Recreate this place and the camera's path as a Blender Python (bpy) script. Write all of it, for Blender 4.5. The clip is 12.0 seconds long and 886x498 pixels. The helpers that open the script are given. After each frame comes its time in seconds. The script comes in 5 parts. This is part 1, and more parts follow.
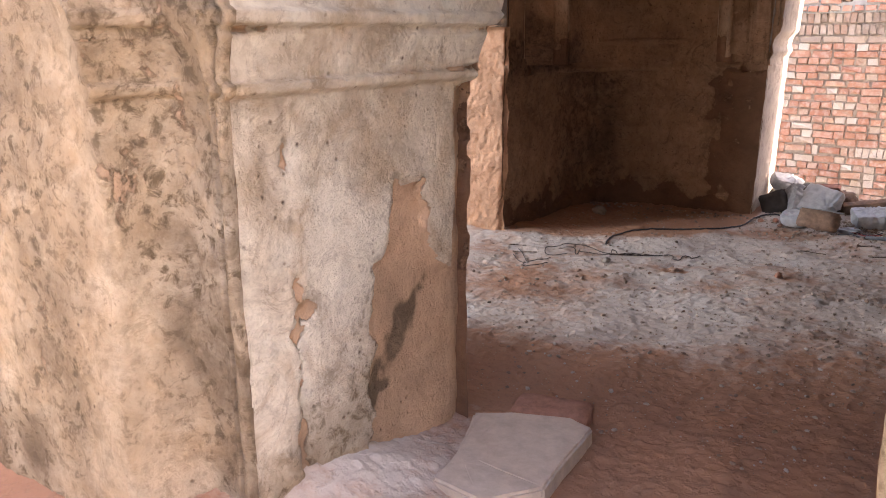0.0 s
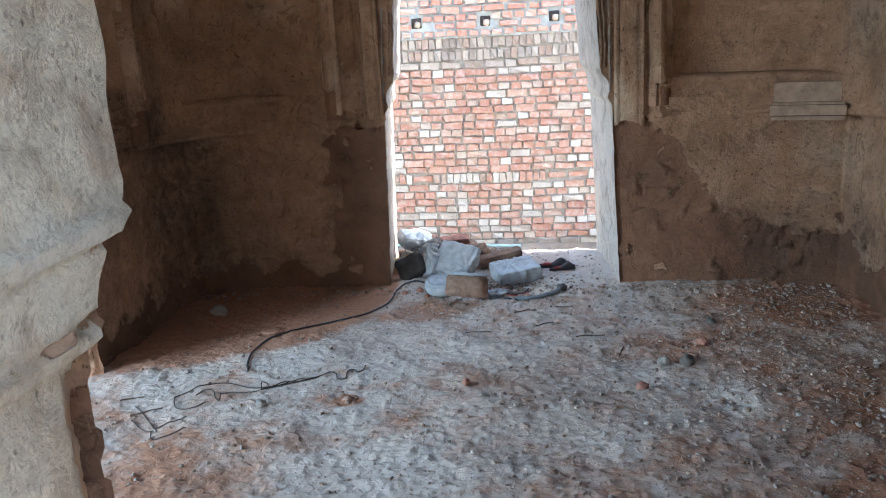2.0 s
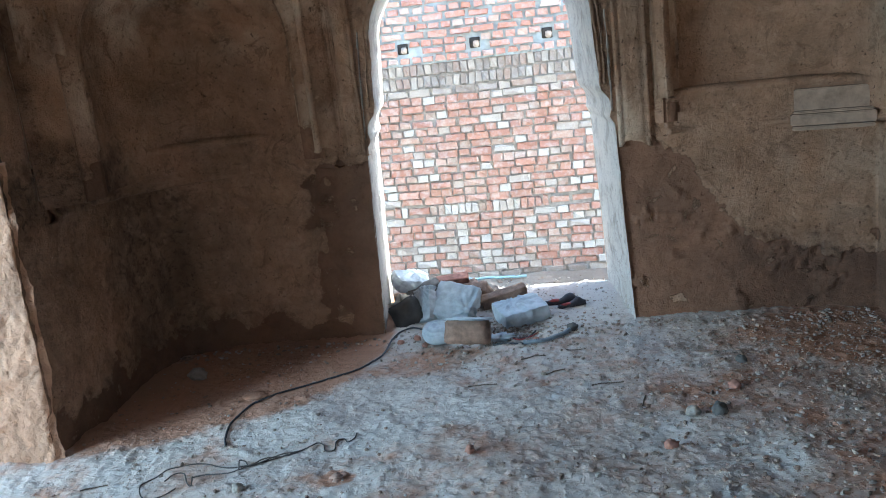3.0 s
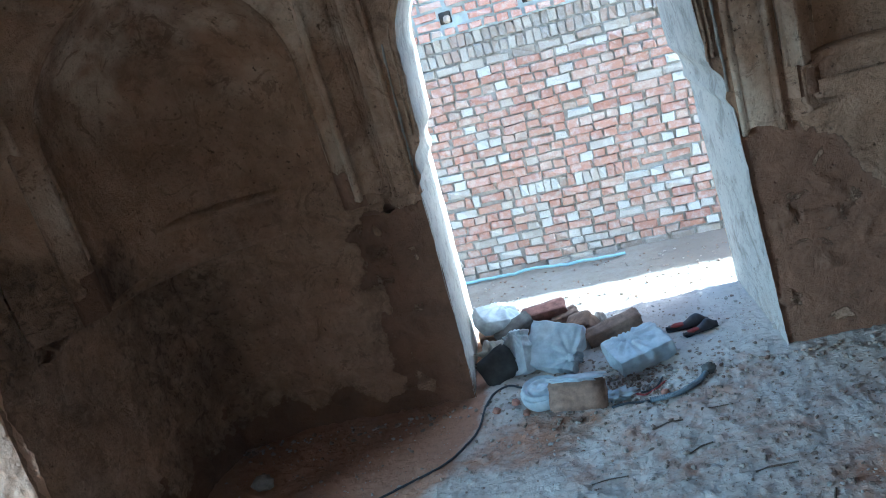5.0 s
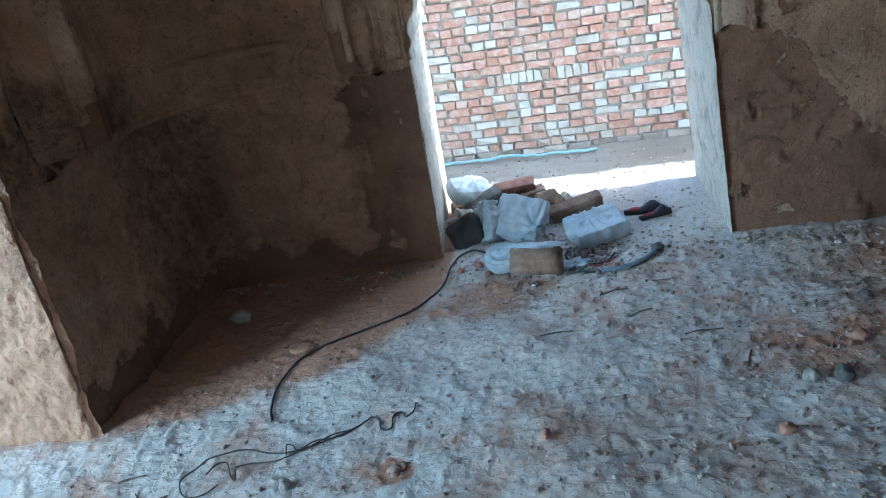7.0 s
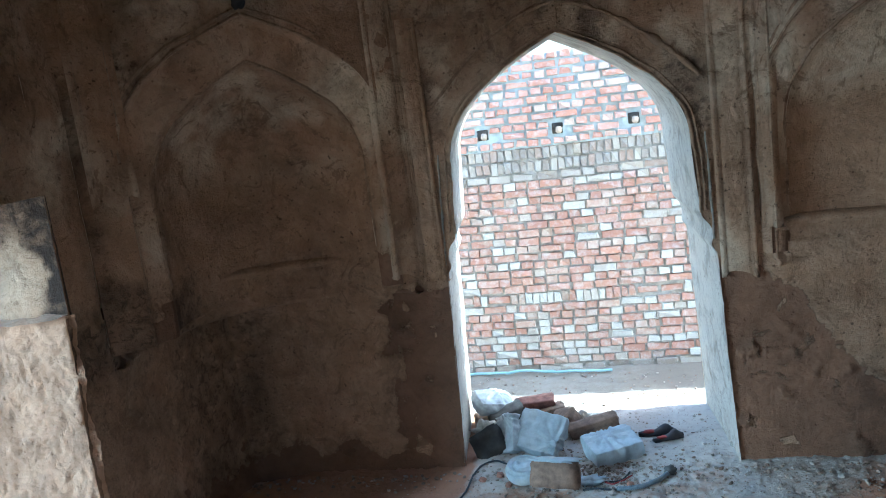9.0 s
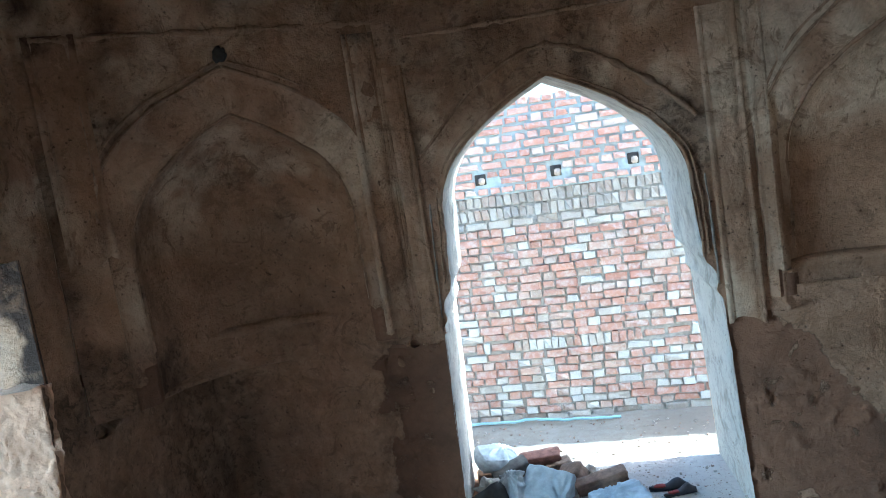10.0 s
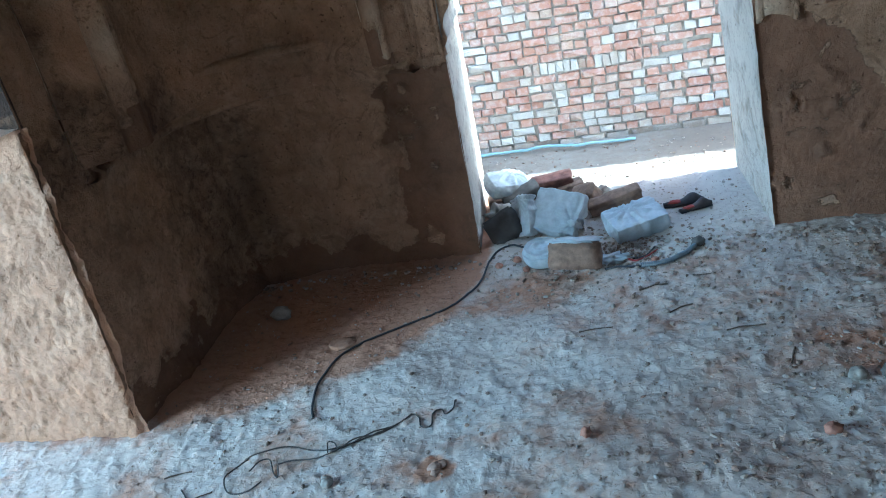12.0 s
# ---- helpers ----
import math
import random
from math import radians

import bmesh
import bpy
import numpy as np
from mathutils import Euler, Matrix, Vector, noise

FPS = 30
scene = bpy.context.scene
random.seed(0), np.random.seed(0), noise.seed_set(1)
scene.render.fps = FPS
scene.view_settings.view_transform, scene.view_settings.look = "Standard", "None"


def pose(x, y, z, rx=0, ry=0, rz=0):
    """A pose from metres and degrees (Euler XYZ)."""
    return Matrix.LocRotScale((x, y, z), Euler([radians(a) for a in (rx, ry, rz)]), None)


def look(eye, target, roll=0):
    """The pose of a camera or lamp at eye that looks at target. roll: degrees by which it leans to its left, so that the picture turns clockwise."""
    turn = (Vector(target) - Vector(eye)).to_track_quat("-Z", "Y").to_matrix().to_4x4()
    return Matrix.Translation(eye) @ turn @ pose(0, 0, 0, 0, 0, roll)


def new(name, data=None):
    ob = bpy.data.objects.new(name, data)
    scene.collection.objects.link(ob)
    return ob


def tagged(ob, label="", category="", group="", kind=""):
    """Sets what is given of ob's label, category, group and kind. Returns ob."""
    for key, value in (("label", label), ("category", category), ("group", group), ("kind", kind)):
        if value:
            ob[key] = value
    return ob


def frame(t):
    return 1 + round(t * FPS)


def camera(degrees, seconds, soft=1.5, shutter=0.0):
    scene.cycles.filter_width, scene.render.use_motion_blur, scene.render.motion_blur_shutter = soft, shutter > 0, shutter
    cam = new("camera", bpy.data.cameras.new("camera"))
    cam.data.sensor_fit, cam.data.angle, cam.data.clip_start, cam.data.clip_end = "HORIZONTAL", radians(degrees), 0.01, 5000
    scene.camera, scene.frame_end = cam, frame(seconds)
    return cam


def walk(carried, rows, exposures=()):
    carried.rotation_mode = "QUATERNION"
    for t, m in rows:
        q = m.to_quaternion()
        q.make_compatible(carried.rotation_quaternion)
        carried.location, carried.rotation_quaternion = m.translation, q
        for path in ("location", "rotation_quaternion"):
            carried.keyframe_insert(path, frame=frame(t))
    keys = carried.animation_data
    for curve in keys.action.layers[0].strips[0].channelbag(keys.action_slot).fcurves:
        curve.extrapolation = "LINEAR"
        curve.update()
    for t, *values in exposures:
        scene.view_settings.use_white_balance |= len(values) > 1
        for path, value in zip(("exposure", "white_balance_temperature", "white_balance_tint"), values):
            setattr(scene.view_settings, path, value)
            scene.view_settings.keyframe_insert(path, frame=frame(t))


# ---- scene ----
cam = camera(55.5, 12.0, soft=1.0)
PATH = [
    (0, (0.705, 0.341, 1.189), (-0.482, 1.874, 0.696), -0.8),
    (0.5, (0.407, 0.596, 1.253), (-0.409, 2.350, 0.745), -3.1),
    (1, (0.319, 0.780, 1.402), (-0.298, 2.607, 0.869), -2.0),
    (1.5, (0.067, 0.990, 1.449), (-0.331, 2.881, 0.931), -1.9),
    (2, (-0.035, 1.237, 1.500), (-0.301, 3.147, 0.973), -3.3),
    (2.5, (0.008, 1.489, 1.504), (-0.274, 3.408, 1.016), -6.7),
    (3, (-0.019, 1.663, 1.480), (-0.302, 3.586, 1.009), -6.7),
    (3.2, (-0.073, 1.761, 1.515), (-0.341, 3.706, 1.135), -5.3),
    (5, (-0.080, 2.617, 1.754), (-0.574, 4.462, 1.160), -17.2),
    (5.5, (-0.093, 2.463, 1.641), (-0.577, 4.200, 0.777), -9.2),
    (6, (-0.061, 2.403, 1.653), (-0.520, 4.135, 0.764), -6.6),
    (6.5, (-0.062, 2.388, 1.668), (-0.523, 4.129, 0.798), -11.0),
    (6.7, (-0.058, 2.358, 1.689), (-0.526, 4.108, 0.840), -12.0),
    (8.3, (-0.055, 2.247, 1.780), (-0.530, 4.025, 0.996), -10.7),
    (8.5, (-0.062, 2.146, 1.796), (-0.527, 3.985, 1.160), -8.2),
    (9, (-0.067, 2.003, 1.865), (-0.516, 3.917, 1.498), -7.5),
    (9.5, (-0.016, 2.033, 1.904), (-0.448, 3.974, 1.694), -8.8),
    (10, (-0.039, 2.153, 1.880), (-0.493, 4.082, 1.611), -9.1),
    (10.2, (-0.068, 2.272, 1.924), (-0.535, 4.169, 1.498), -8.8),
    (10.5, (-0.050, 2.310, 1.787), (-0.476, 4.184, 1.233), -7.7),
    (11, (-0.045, 2.419, 1.722), (-0.436, 4.217, 0.938), -9.4),
    (11.5, (-0.045, 2.448, 1.715), (-0.461, 4.206, 0.857), -11.5),
    (12, (-0.055, 2.341, 1.752), (-0.610, 4.070, 0.914), -13.6),
]

EXPO = [(0, 2.50, 7300, 27), (0.5, 2.52, 7450, 27), (1.0, 2.54, 6400, 16), (1.5, 2.74, 5800, 8), (2.5, 2.83, 5250, 1), (3.0, 2.80, 5050, -3), (5, 2.62, 4450, -9), (5.6, 2.70, 4550, -9), (8.5, 2.72, 4650, -9), (9.5, 2.95, 4650, -10), (10.5, 2.72, 4550, -9), (12, 2.77, 4600, -9)]
walk(cam, [(t, look(eye, target, roll)) for t, eye, target, roll in PATH], EXPO)

# ---------------------------------------------------------------- light
world = bpy.data.worlds.new("world")
scene.world = world
world.use_nodes = True
wt = world.node_tree
sky = wt.nodes.new("ShaderNodeTexSky")
SUN_EL, SUN_AZ = radians(36), radians(81)   # azimuth from +y towards +x
sky.sky_type, sky.sun_disc = "NISHITA", False
sky.sun_elevation, sky.sun_rotation = SUN_EL, SUN_AZ
sky.dust_density = 3.0
wt.nodes["Background"].inputs["Strength"].default_value = 0.15
wt.links.new(sky.outputs[0], wt.nodes["Background"].inputs[0])
sun = new("sun", bpy.data.lights.new("sun", "SUN"))
sun.data.energy, sun.data.angle, sun.data.color = 5.0, radians(0.5), (1.0, 0.93, 0.82)
sdir = Vector((math.sin(SUN_AZ) * math.cos(SUN_EL), math.cos(SUN_AZ) * math.cos(SUN_EL), math.sin(SUN_EL)))
sun.matrix_world = look(sdir * 30, (0, 0, 0))
# the open sky before the west doorway
west = new("west_daylight", bpy.data.lights.new("west_daylight", "AREA"))
west.data.shape, west.data.size, west.data.size_y = "RECTANGLE", 1.5, 2.0
west.data.energy, west.data.color, west.data.spread = 41, (0.72, 0.88, 1.0), radians(160)
west.matrix_world = look((-5.2, 2.0, 1.85), (-1.0, 4.1, 0.5))


# ---------------------------------------------------------------- noise and meshes
def lattice(p, seed):
    """Smooth value noise at the points p, an array (..., 3), between -1 and 1."""
    i = np.floor(p).astype(np.int64)
    f = p - i
    f = f * f * (3 - 2 * f)
    out = 0.0
    for dx in (0, 1):
        for dy in (0, 1):
            for dz in (0, 1):
                h = np.asarray((i[..., 0] + dx) * 374761393 + (i[..., 1] + dy) * 668265263 + (i[..., 2] + dz) * 2147483647 + seed * 1274126177)
                h = (h ^ (h >> 13)) * 1274126177 & 0xFFFFFFFF
                h = (h ^ (h >> 16)) & 0xFFFF
                w = (f[..., 0] if dx else 1 - f[..., 0]) * (f[..., 1] if dy else 1 - f[..., 1]) * (f[..., 2] if dz else 1 - f[..., 2])
                out = out + w * (h / 32767.5 - 1)
    return out


def fbm(p, scale, seed=0, octaves=4, gain=0.5):
    p = np.asarray(p, float) * scale
    out, amp = 0.0, 1.0
    for o in range(octaves):
        out, p, amp = out + amp * lattice(p, seed + 7 * o), p * 2.03 + 11.7, amp * gain
    return out


def step(v, a, b):
    t = np.clip((v - a) / (b - a), 0, 1)
    return t * t * (3 - 2 * t)


class Build:
    """Gathers grids of points into one mesh, with float attributes for the materials."""
    def __init__(self):
        self.v, self.f, self.a, self.n, self.smooth = [], [], {}, 0, []

    def grid(self, p, close=False, smooth=True, **masks):
        p = np.asarray(p, float)
        r, c = p.shape[:2]
        idx = self.n + np.arange(r * c).reshape(r, c)
        if close:
            idx = np.concatenate([idx, idx[:, :1]], 1)
        q = np.stack([idx[:-1, :-1], idx[:-1, 1:], idx[1:, 1:], idx[1:, :-1]], -1).reshape(-1, 4)
        self.v.append(p.reshape(-1, 3))
        self.f.extend(map(tuple, q.tolist()))
        self.smooth.extend([smooth] * len(q))
        for k in set(self.a) | set(masks):
            old = self.a.setdefault(k, [np.zeros(self.n)])
            old.append(np.broadcast_to(masks.get(k, 0.0), (r, c)).ravel().astype(float))
        self.n += r * c
        return self

    def mesh(self, name, mat):
        me = bpy.data.meshes.new(name)
        me.from_pydata(np.concatenate(self.v).tolist(), [], self.f)
        for k, parts in self.a.items():
            me.attributes.new(k, "FLOAT", "POINT").data.foreach_set("value", np.concatenate(parts).astype(np.float32))
        me.polygons.foreach_set("use_smooth", self.smooth)
        me.materials.append(mat)
        me.update()
        return me

    def object(self, name, mat):
        return new(name, self.mesh(name, mat))


def part(name, bm, material, parent, label=""):
    """Links a bmesh (or a ready mesh) as one mesh object under parent."""
    if isinstance(bm, bmesh.types.BMesh):
        me = bpy.data.meshes.new(name)
        bm.to_mesh(me)
        bm.free()
        me.materials.append(material)
    else:
        me = bm
    ob = new(name, me)
    ob.parent = parent
    if label:
        ob["label"] = label
    return ob


def span(a, b, n):
    return np.linspace(a, b, n)


def patch(a, b, c, d, nu, nv):
    """A bilinear grid with corners a, b (bottom) and c, d (top): a-b runs along columns, a-c along rows."""
    a, b, c, d = (np.array(q, float) for q in (a, b, c, d))
    u, v = np.meshgrid(span(0, 1, nu), span(0, 1, nv))
    u, v = u[..., None], v[..., None]
    return (a * (1 - u) + b * u) * (1 - v) + (c * (1 - u) + d * u) * v


# ---------------------------------------------------------------- materials
def nodes(name):
    m = bpy.data.materials.new(name)
    m.use_nodes = True
    t = m.node_tree
    return m, t, t.nodes["Principled BSDF"]


def add(t, kind, **props):
    n = t.nodes.new(kind)
    ins = props.pop("ins", {})
    for k, v in props.items():
        setattr(n, k, v)
    for k, v in ins.items():
        if isinstance(v, bpy.types.NodeSocket):
            t.links.new(v, n.inputs[k])
        else:
            n.inputs[k].default_value = v
    return n


def tex(t, scale, detail=6, rough=0.6, distort=0.0, coord=None):
    if coord is None:
        coord = add(t, "ShaderNodeNewGeometry").outputs["Position"]
    return add(t, "ShaderNodeTexNoise", ins={"Vector": coord, "Scale": scale, "Detail": detail, "Roughness": rough, "Distortion": distort}).outputs["Fac"]


def ramp(t, fac, stops):
    r = add(t, "ShaderNodeValToRGB", ins={"Fac": fac})
    e = r.color_ramp.elements
    while len(e) < len(stops):
        e.new(0.5)
    for el, (p, c) in zip(e, stops):
        el.position = p
        el.color = (*c, 1) if len(c) == 3 else c
    return r.outputs["Color"]


def mix(t, fac, a, b, blend="MIX"):
    n = add(t, "ShaderNodeMix", data_type="RGBA", blend_type=blend)
    for i, v in ((0, fac), (6, a), (7, b)):
        if isinstance(v, bpy.types.NodeSocket):
            t.links.new(v, n.inputs[i])
        else:
            n.inputs[i].default_value = v if i == 0 else (*v, 1)
    return n.outputs[2]


def sums(t, op, a, b, clamp=True):
    n = add(t, "ShaderNodeMath", operation=op, use_clamp=clamp)
    for i, v in enumerate((a, b)):
        if isinstance(v, bpy.types.NodeSocket):
            t.links.new(v, n.inputs[i])
        else:
            n.inputs[i].default_value = v
    return n.outputs[0]


def attr(t, name):
    return add(t, "ShaderNodeAttribute", attribute_name=name).outputs["Fac"]


def bump(t, bsdf, height, strength=0.5, dist=0.01):
    b = add(t, "ShaderNodeBump", ins={"Strength": strength, "Distance": dist, "Height": height})
    t.links.new(b.outputs[0], bsdf.inputs["Normal"])


def plaster(name, base, tint, mud=(0.25, 0.14, 0.085), soot=(0.055, 0.042, 0.034), pale=(0.60, 0.56, 0.48), lichen=(0.13, 0.095, 0.065), spots=0.7, grain=1.0, runs=0.45, wear=0.5, crisp=0.0):
    """Old lime plaster over mud render: the attributes mud, soot and pale lay bare the layers. The dark one also
    carries painted shade.
    """
    m, t, b = nodes(name)
    pos = add(t, "ShaderNodeNewGeometry").outputs["Position"]
    tall = add(t, "ShaderNodeMapping", ins={"Vector": pos, "Scale": (1.0, 1.0, 0.16)}).outputs[0]
    fine, mid, big = tex(t, 70, 5, 0.7), tex(t, 10, 8, 0.68, 0.5), tex(t, 2.1, 6, 0.62, 0.8)
    streak = tex(t, 15, 6, 0.62, 0.3, tall)
    col = mix(t, ramp(t, mid, [(0.36, (0, 0, 0)), (0.62, (1, 1, 1))]), base, tint)
    col = mix(t, ramp(t, big, [(0.42, (0, 0, 0)), (0.66, (0.6, 0.6, 0.6))]), col, [c * 0.6 for c in tint])
    col = mix(t, ramp(t, streak, [(0.52, (0, 0, 0)), (0.7, (runs, runs, runs))]), col, [c * 0.5 for c in tint])
    pal = sums(t, "MULTIPLY", attr(t, "pale"), ramp(t, tex(t, 6, 9, 0.66, 0.7), [(0.33, (0.2, 0.2, 0.2)), (0.52, (1, 1, 1))]))
    col = mix(t, pal, col, pale)
    col = mix(t, sums(t, "MULTIPLY", ramp(t, tex(t, 27, 8, 0.72, 0.5), [(0.5, (0, 0, 0)), (0.62, (1, 1, 1))]), sums(t, "MULTIPLY", sums(t, "ADD", attr(t, "soot"), 0.1), spots)), col, lichen)
    grime = tex(t, 4.3, 10, 0.72, 1.2)
    col = mix(t, sums(t, "MULTIPLY", ramp(t, grime, [(0.5, (0, 0, 0)), (0.64, (1, 1, 1))]), wear), col, [c * 0.4 for c in tint])
    chips = tex(t, 19, 9, 0.75, 0.4)
    col = mix(t, sums(t, "MULTIPLY", ramp(t, chips, [(0.6, (0, 0, 0)), (0.66, (1, 1, 1))]), wear), col, [min(1, c * 1.35) for c in base])
    if crisp:
        flake = tex(t, 7.5, 12, 0.78, 1.6)
        col = mix(t, ramp(t, flake, [(0.56, (0, 0, 0)), (0.585, (crisp, crisp, crisp))]), col, [c * 0.5 for c in tint])
        specks = tex(t, 48, 6, 0.6, 0.2)
        area = ramp(t, tex(t, 3.0, 4, 0.6, 0.5), [(0.46, (0, 0, 0)), (0.6, (1, 1, 1))])
        col = mix(t, sums(t, "MULTIPLY", ramp(t, specks, [(0.62, (0, 0, 0)), (0.66, (1, 1, 1))]), sums(t, "MULTIPLY", area, min(1.0, crisp * 1.3))), col, [c * 0.35 for c in mud])
    pits = add(t, "ShaderNodeTexVoronoi", ins={"Scale": 26.0, "Vector": pos}).outputs["Distance"]
    pit = sums(t, "MULTIPLY", ramp(t, pits, [(0.0, (1, 1, 1)), (0.17, (0, 0, 0))]), ramp(t, big, [(0.44, (0, 0, 0)), (0.58, (1, 1, 1))]))
    col = mix(t, pit, col, [c * 0.35 for c in mud])
    ragged = sums(t, "ADD", attr(t, "mud"), sums(t, "MULTIPLY", sums(t, "SUBTRACT", mid, 0.5, False), 1.3, False), False)
    bare = ramp(t, ragged, [(0.47, (0, 0, 0)), (0.53, (1, 1, 1))])
    render_ = mix(t, ramp(t, tex(t, 3.2, 6, 0.6, 0.8), [(0.38, (0, 0, 0)), (0.66, (1, 1, 1))]), mud, [c * 1.35 for c in mud])
    render_ = mix(t, sums(t, "MULTIPLY", ramp(t, tex(t, 16, 8, 0.7, 0.4), [(0.5, (0, 0, 0)), (0.66, (1, 1, 1))]), 0.3), render_, [c * 0.5 for c in mud])
    col = mix(t, bare, col, render_)
    st = sums(t, "MULTIPLY", attr(t, "soot"), ramp(t, tex(t, 5, 9, 0.7, 0.9), [(0.32, (0.3, 0.3, 0.3)), (0.62, (1, 1, 1))]))
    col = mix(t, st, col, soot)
    col = mix(t, sums(t, "MULTIPLY", ramp(t, fine, [(0.54, (0, 0, 0)), (0.7, (1, 1, 1))]), 0.18), col, lichen)
    t.links.new(col, b.inputs["Base Color"])
    b.inputs["Roughness"].default_value = 0.92
    b.inputs["Specular IOR Level"].default_value = 0.2
    h = sums(t, "ADD", sums(t, "MULTIPLY", mid, 0.9), sums(t, "MULTIPLY", chips, 0.6), False)
    h = sums(t, "ADD", h, sums(t, "MULTIPLY", fine, 0.25), False)
    h = sums(t, "MULTIPLY", h, sums(t, "SUBTRACT", 1.0, sums(t, "MULTIPLY", bare, 0.25)), False)
    h = sums(t, "SUBTRACT", h, sums(t, "MULTIPLY", pit, 0.4), False)
    h = sums(t, "SUBTRACT", h, sums(t, "MULTIPLY", bare, 0.5), False)
    bump(t, b, h, min(1.0, 0.9 * grain), 0.028)
    return m


PLASTER = plaster("old_plaster", (0.50, 0.31, 0.195), (0.39, 0.225, 0.13), mud=(0.20, 0.106, 0.062), pale=(0.76, 0.585, 0.415), soot=(0.05, 0.031, 0.022), lichen=(0.08, 0.05, 0.032), spots=1.0, runs=0.2, wear=0.42, crisp=0.6)
OUTER = plaster("weathered_plaster", (0.64, 0.52, 0.375), (0.54, 0.395, 0.255), pale=(0.80, 0.735, 0.61), mud=(0.50, 0.34, 0.225), soot=(0.16, 0.115, 0.075), lichen=(0.15, 0.11, 0.065), spots=1.4, runs=0.2, wear=0.35, crisp=0.35)
LIMEWASH = plaster("limewashed_plaster", (0.50, 0.43, 0.355), (0.40, 0.33, 0.27), mud=(0.27, 0.20, 0.15), pale=(0.57, 0.525, 0.465), soot=(0.14, 0.115, 0.095), lichen=(0.13, 0.10, 0.08), spots=1.0, grain=0.9, runs=0.6, wear=0.5, crisp=0.4)
RUBBLE = plaster("broken_masonry", (0.66, 0.41, 0.265), (0.56, 0.325, 0.20), mud=(0.47, 0.265, 0.165), grain=1.6, spots=0.5, runs=0.1, wear=0.35, crisp=0.3)


def earth(name, red, dust, stone):
    m, t, b = nodes(name)
    mid, fine, big = tex(t, 13, 8, 0.68, 0.3), tex(t, 90, 4, 0.7), tex(t, 1.3, 5, 0.6, 0.5)
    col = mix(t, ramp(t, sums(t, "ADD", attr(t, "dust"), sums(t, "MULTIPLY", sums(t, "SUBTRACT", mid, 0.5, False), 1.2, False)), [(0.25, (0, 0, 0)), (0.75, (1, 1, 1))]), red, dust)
    col = mix(t, ramp(t, tex(t, 30, 8, 0.7, 0.3), [(0.55, (0, 0, 0)), (0.7, (0.5, 0.5, 0.5))]), col, stone)
    col = mix(t, ramp(t, big, [(0.4, (0.3, 0.3, 0.3)), (0.6, (0, 0, 0))]), col, [c * 0.6 for c in red])
    t.links.new(col, b.inputs["Base Color"])
    b.inputs["Roughness"].default_value = 0.95
    b.inputs["Specular IOR Level"].default_value = 0.15
    grit = ramp(t, tex(t, 42, 5, 0.6, 0.2), [(0.5, (0, 0, 0)), (0.66, (1, 1, 1))])
    bump(t, b, sums(t, "ADD", sums(t, "ADD", sums(t, "MULTIPLY", mid, 0.5), sums(t, "MULTIPLY", grit, 0.35), False), sums(t, "MULTIPLY", fine, 0.3), False), 0.65, 0.012)
    return m


EARTH = earth("dusty_earth", (0.40, 0.222, 0.142), (0.585, 0.525, 0.465), (0.25, 0.17, 0.125))
YARD = earth("sandy_ground", (0.25, 0.215, 0.18), (0.31, 0.29, 0.265), (0.15, 0.13, 0.11))


def brickish(name, colours, lime, island=False):
    m, t, b = nodes(name)
    rnd = add(t, "ShaderNodeNewGeometry").outputs["Random Per Island"] if island else add(t, "ShaderNodeObjectInfo").outputs["Random"]
    col = ramp(t, rnd, [(i / len(colours), c) for i, c in enumerate(colours)])
    for n in t.nodes:
        if n.bl_idname == "ShaderNodeValToRGB":
            n.color_ramp.interpolation = "CONSTANT"
    mid, fine = tex(t, 22, 6, 0.65), tex(t, 120, 4, 0.6)
    col = mix(t, sums(t, "MULTIPLY", ramp(t, mid, [(0.45, (0, 0, 0)), (0.68, (1, 1, 1))]), lime), col, (0.62, 0.645, 0.645))
    col = mix(t, ramp(t, fine, [(0.5, (0, 0, 0)), (0.8, (0.5, 0.5, 0.5))]), col, (0.15, 0.09, 0.07))
    t.links.new(col, b.inputs["Base Color"])
    b.inputs["Roughness"].default_value = 0.9
    bump(t, b, sums(t, "ADD", mid, fine, False), 0.5, 0.006)
    return m


def plain(name, colour, rough=0.6, var=0.25, scale=30, strength=0.3):
    m, t, b = nodes(name)
    n = tex(t, scale, 6, 0.65)
    col = mix(t, ramp(t, n, [(0.35, (0, 0, 0)), (0.7, (1, 1, 1))]), colour, [c * (1 - var) for c in colour])
    t.links.new(col, b.inputs["Base Color"])
    b.inputs["Roughness"].default_value = rough
    bump(t, b, n, strength, 0.004)
    return m


RED_BRICK = [(0.414, 0.234, 0.184), (0.441, 0.270, 0.216), (0.495, 0.495, 0.482), (0.405, 0.239, 0.189), (0.450, 0.324, 0.270), (0.387, 0.211, 0.167), (0.441, 0.279, 0.225), (0.414, 0.387, 0.360), (0.423, 0.248, 0.194), (0.450, 0.257, 0.198), (0.396, 0.225, 0.176), (0.423, 0.270, 0.221)]
HEAD_BRICK = [(0.414, 0.239, 0.189), (0.540, 0.549, 0.540), (0.441, 0.279, 0.225), (0.405, 0.243, 0.194), (0.468, 0.360, 0.310), (0.423, 0.252, 0.198), (0.513, 0.513, 0.500), (0.450, 0.414, 0.378), (0.441, 0.284, 0.225), (0.396, 0.225, 0.176), (0.558, 0.562, 0.549), (0.423, 0.261, 0.207), (0.387, 0.306, 0.261)]
GREY_BRICK = [(0.30, 0.28, 0.26), (0.36, 0.33, 0.30), (0.27, 0.24, 0.215), (0.42, 0.40, 0.37), (0.34, 0.27, 0.23), (0.40, 0.37, 0.33)]
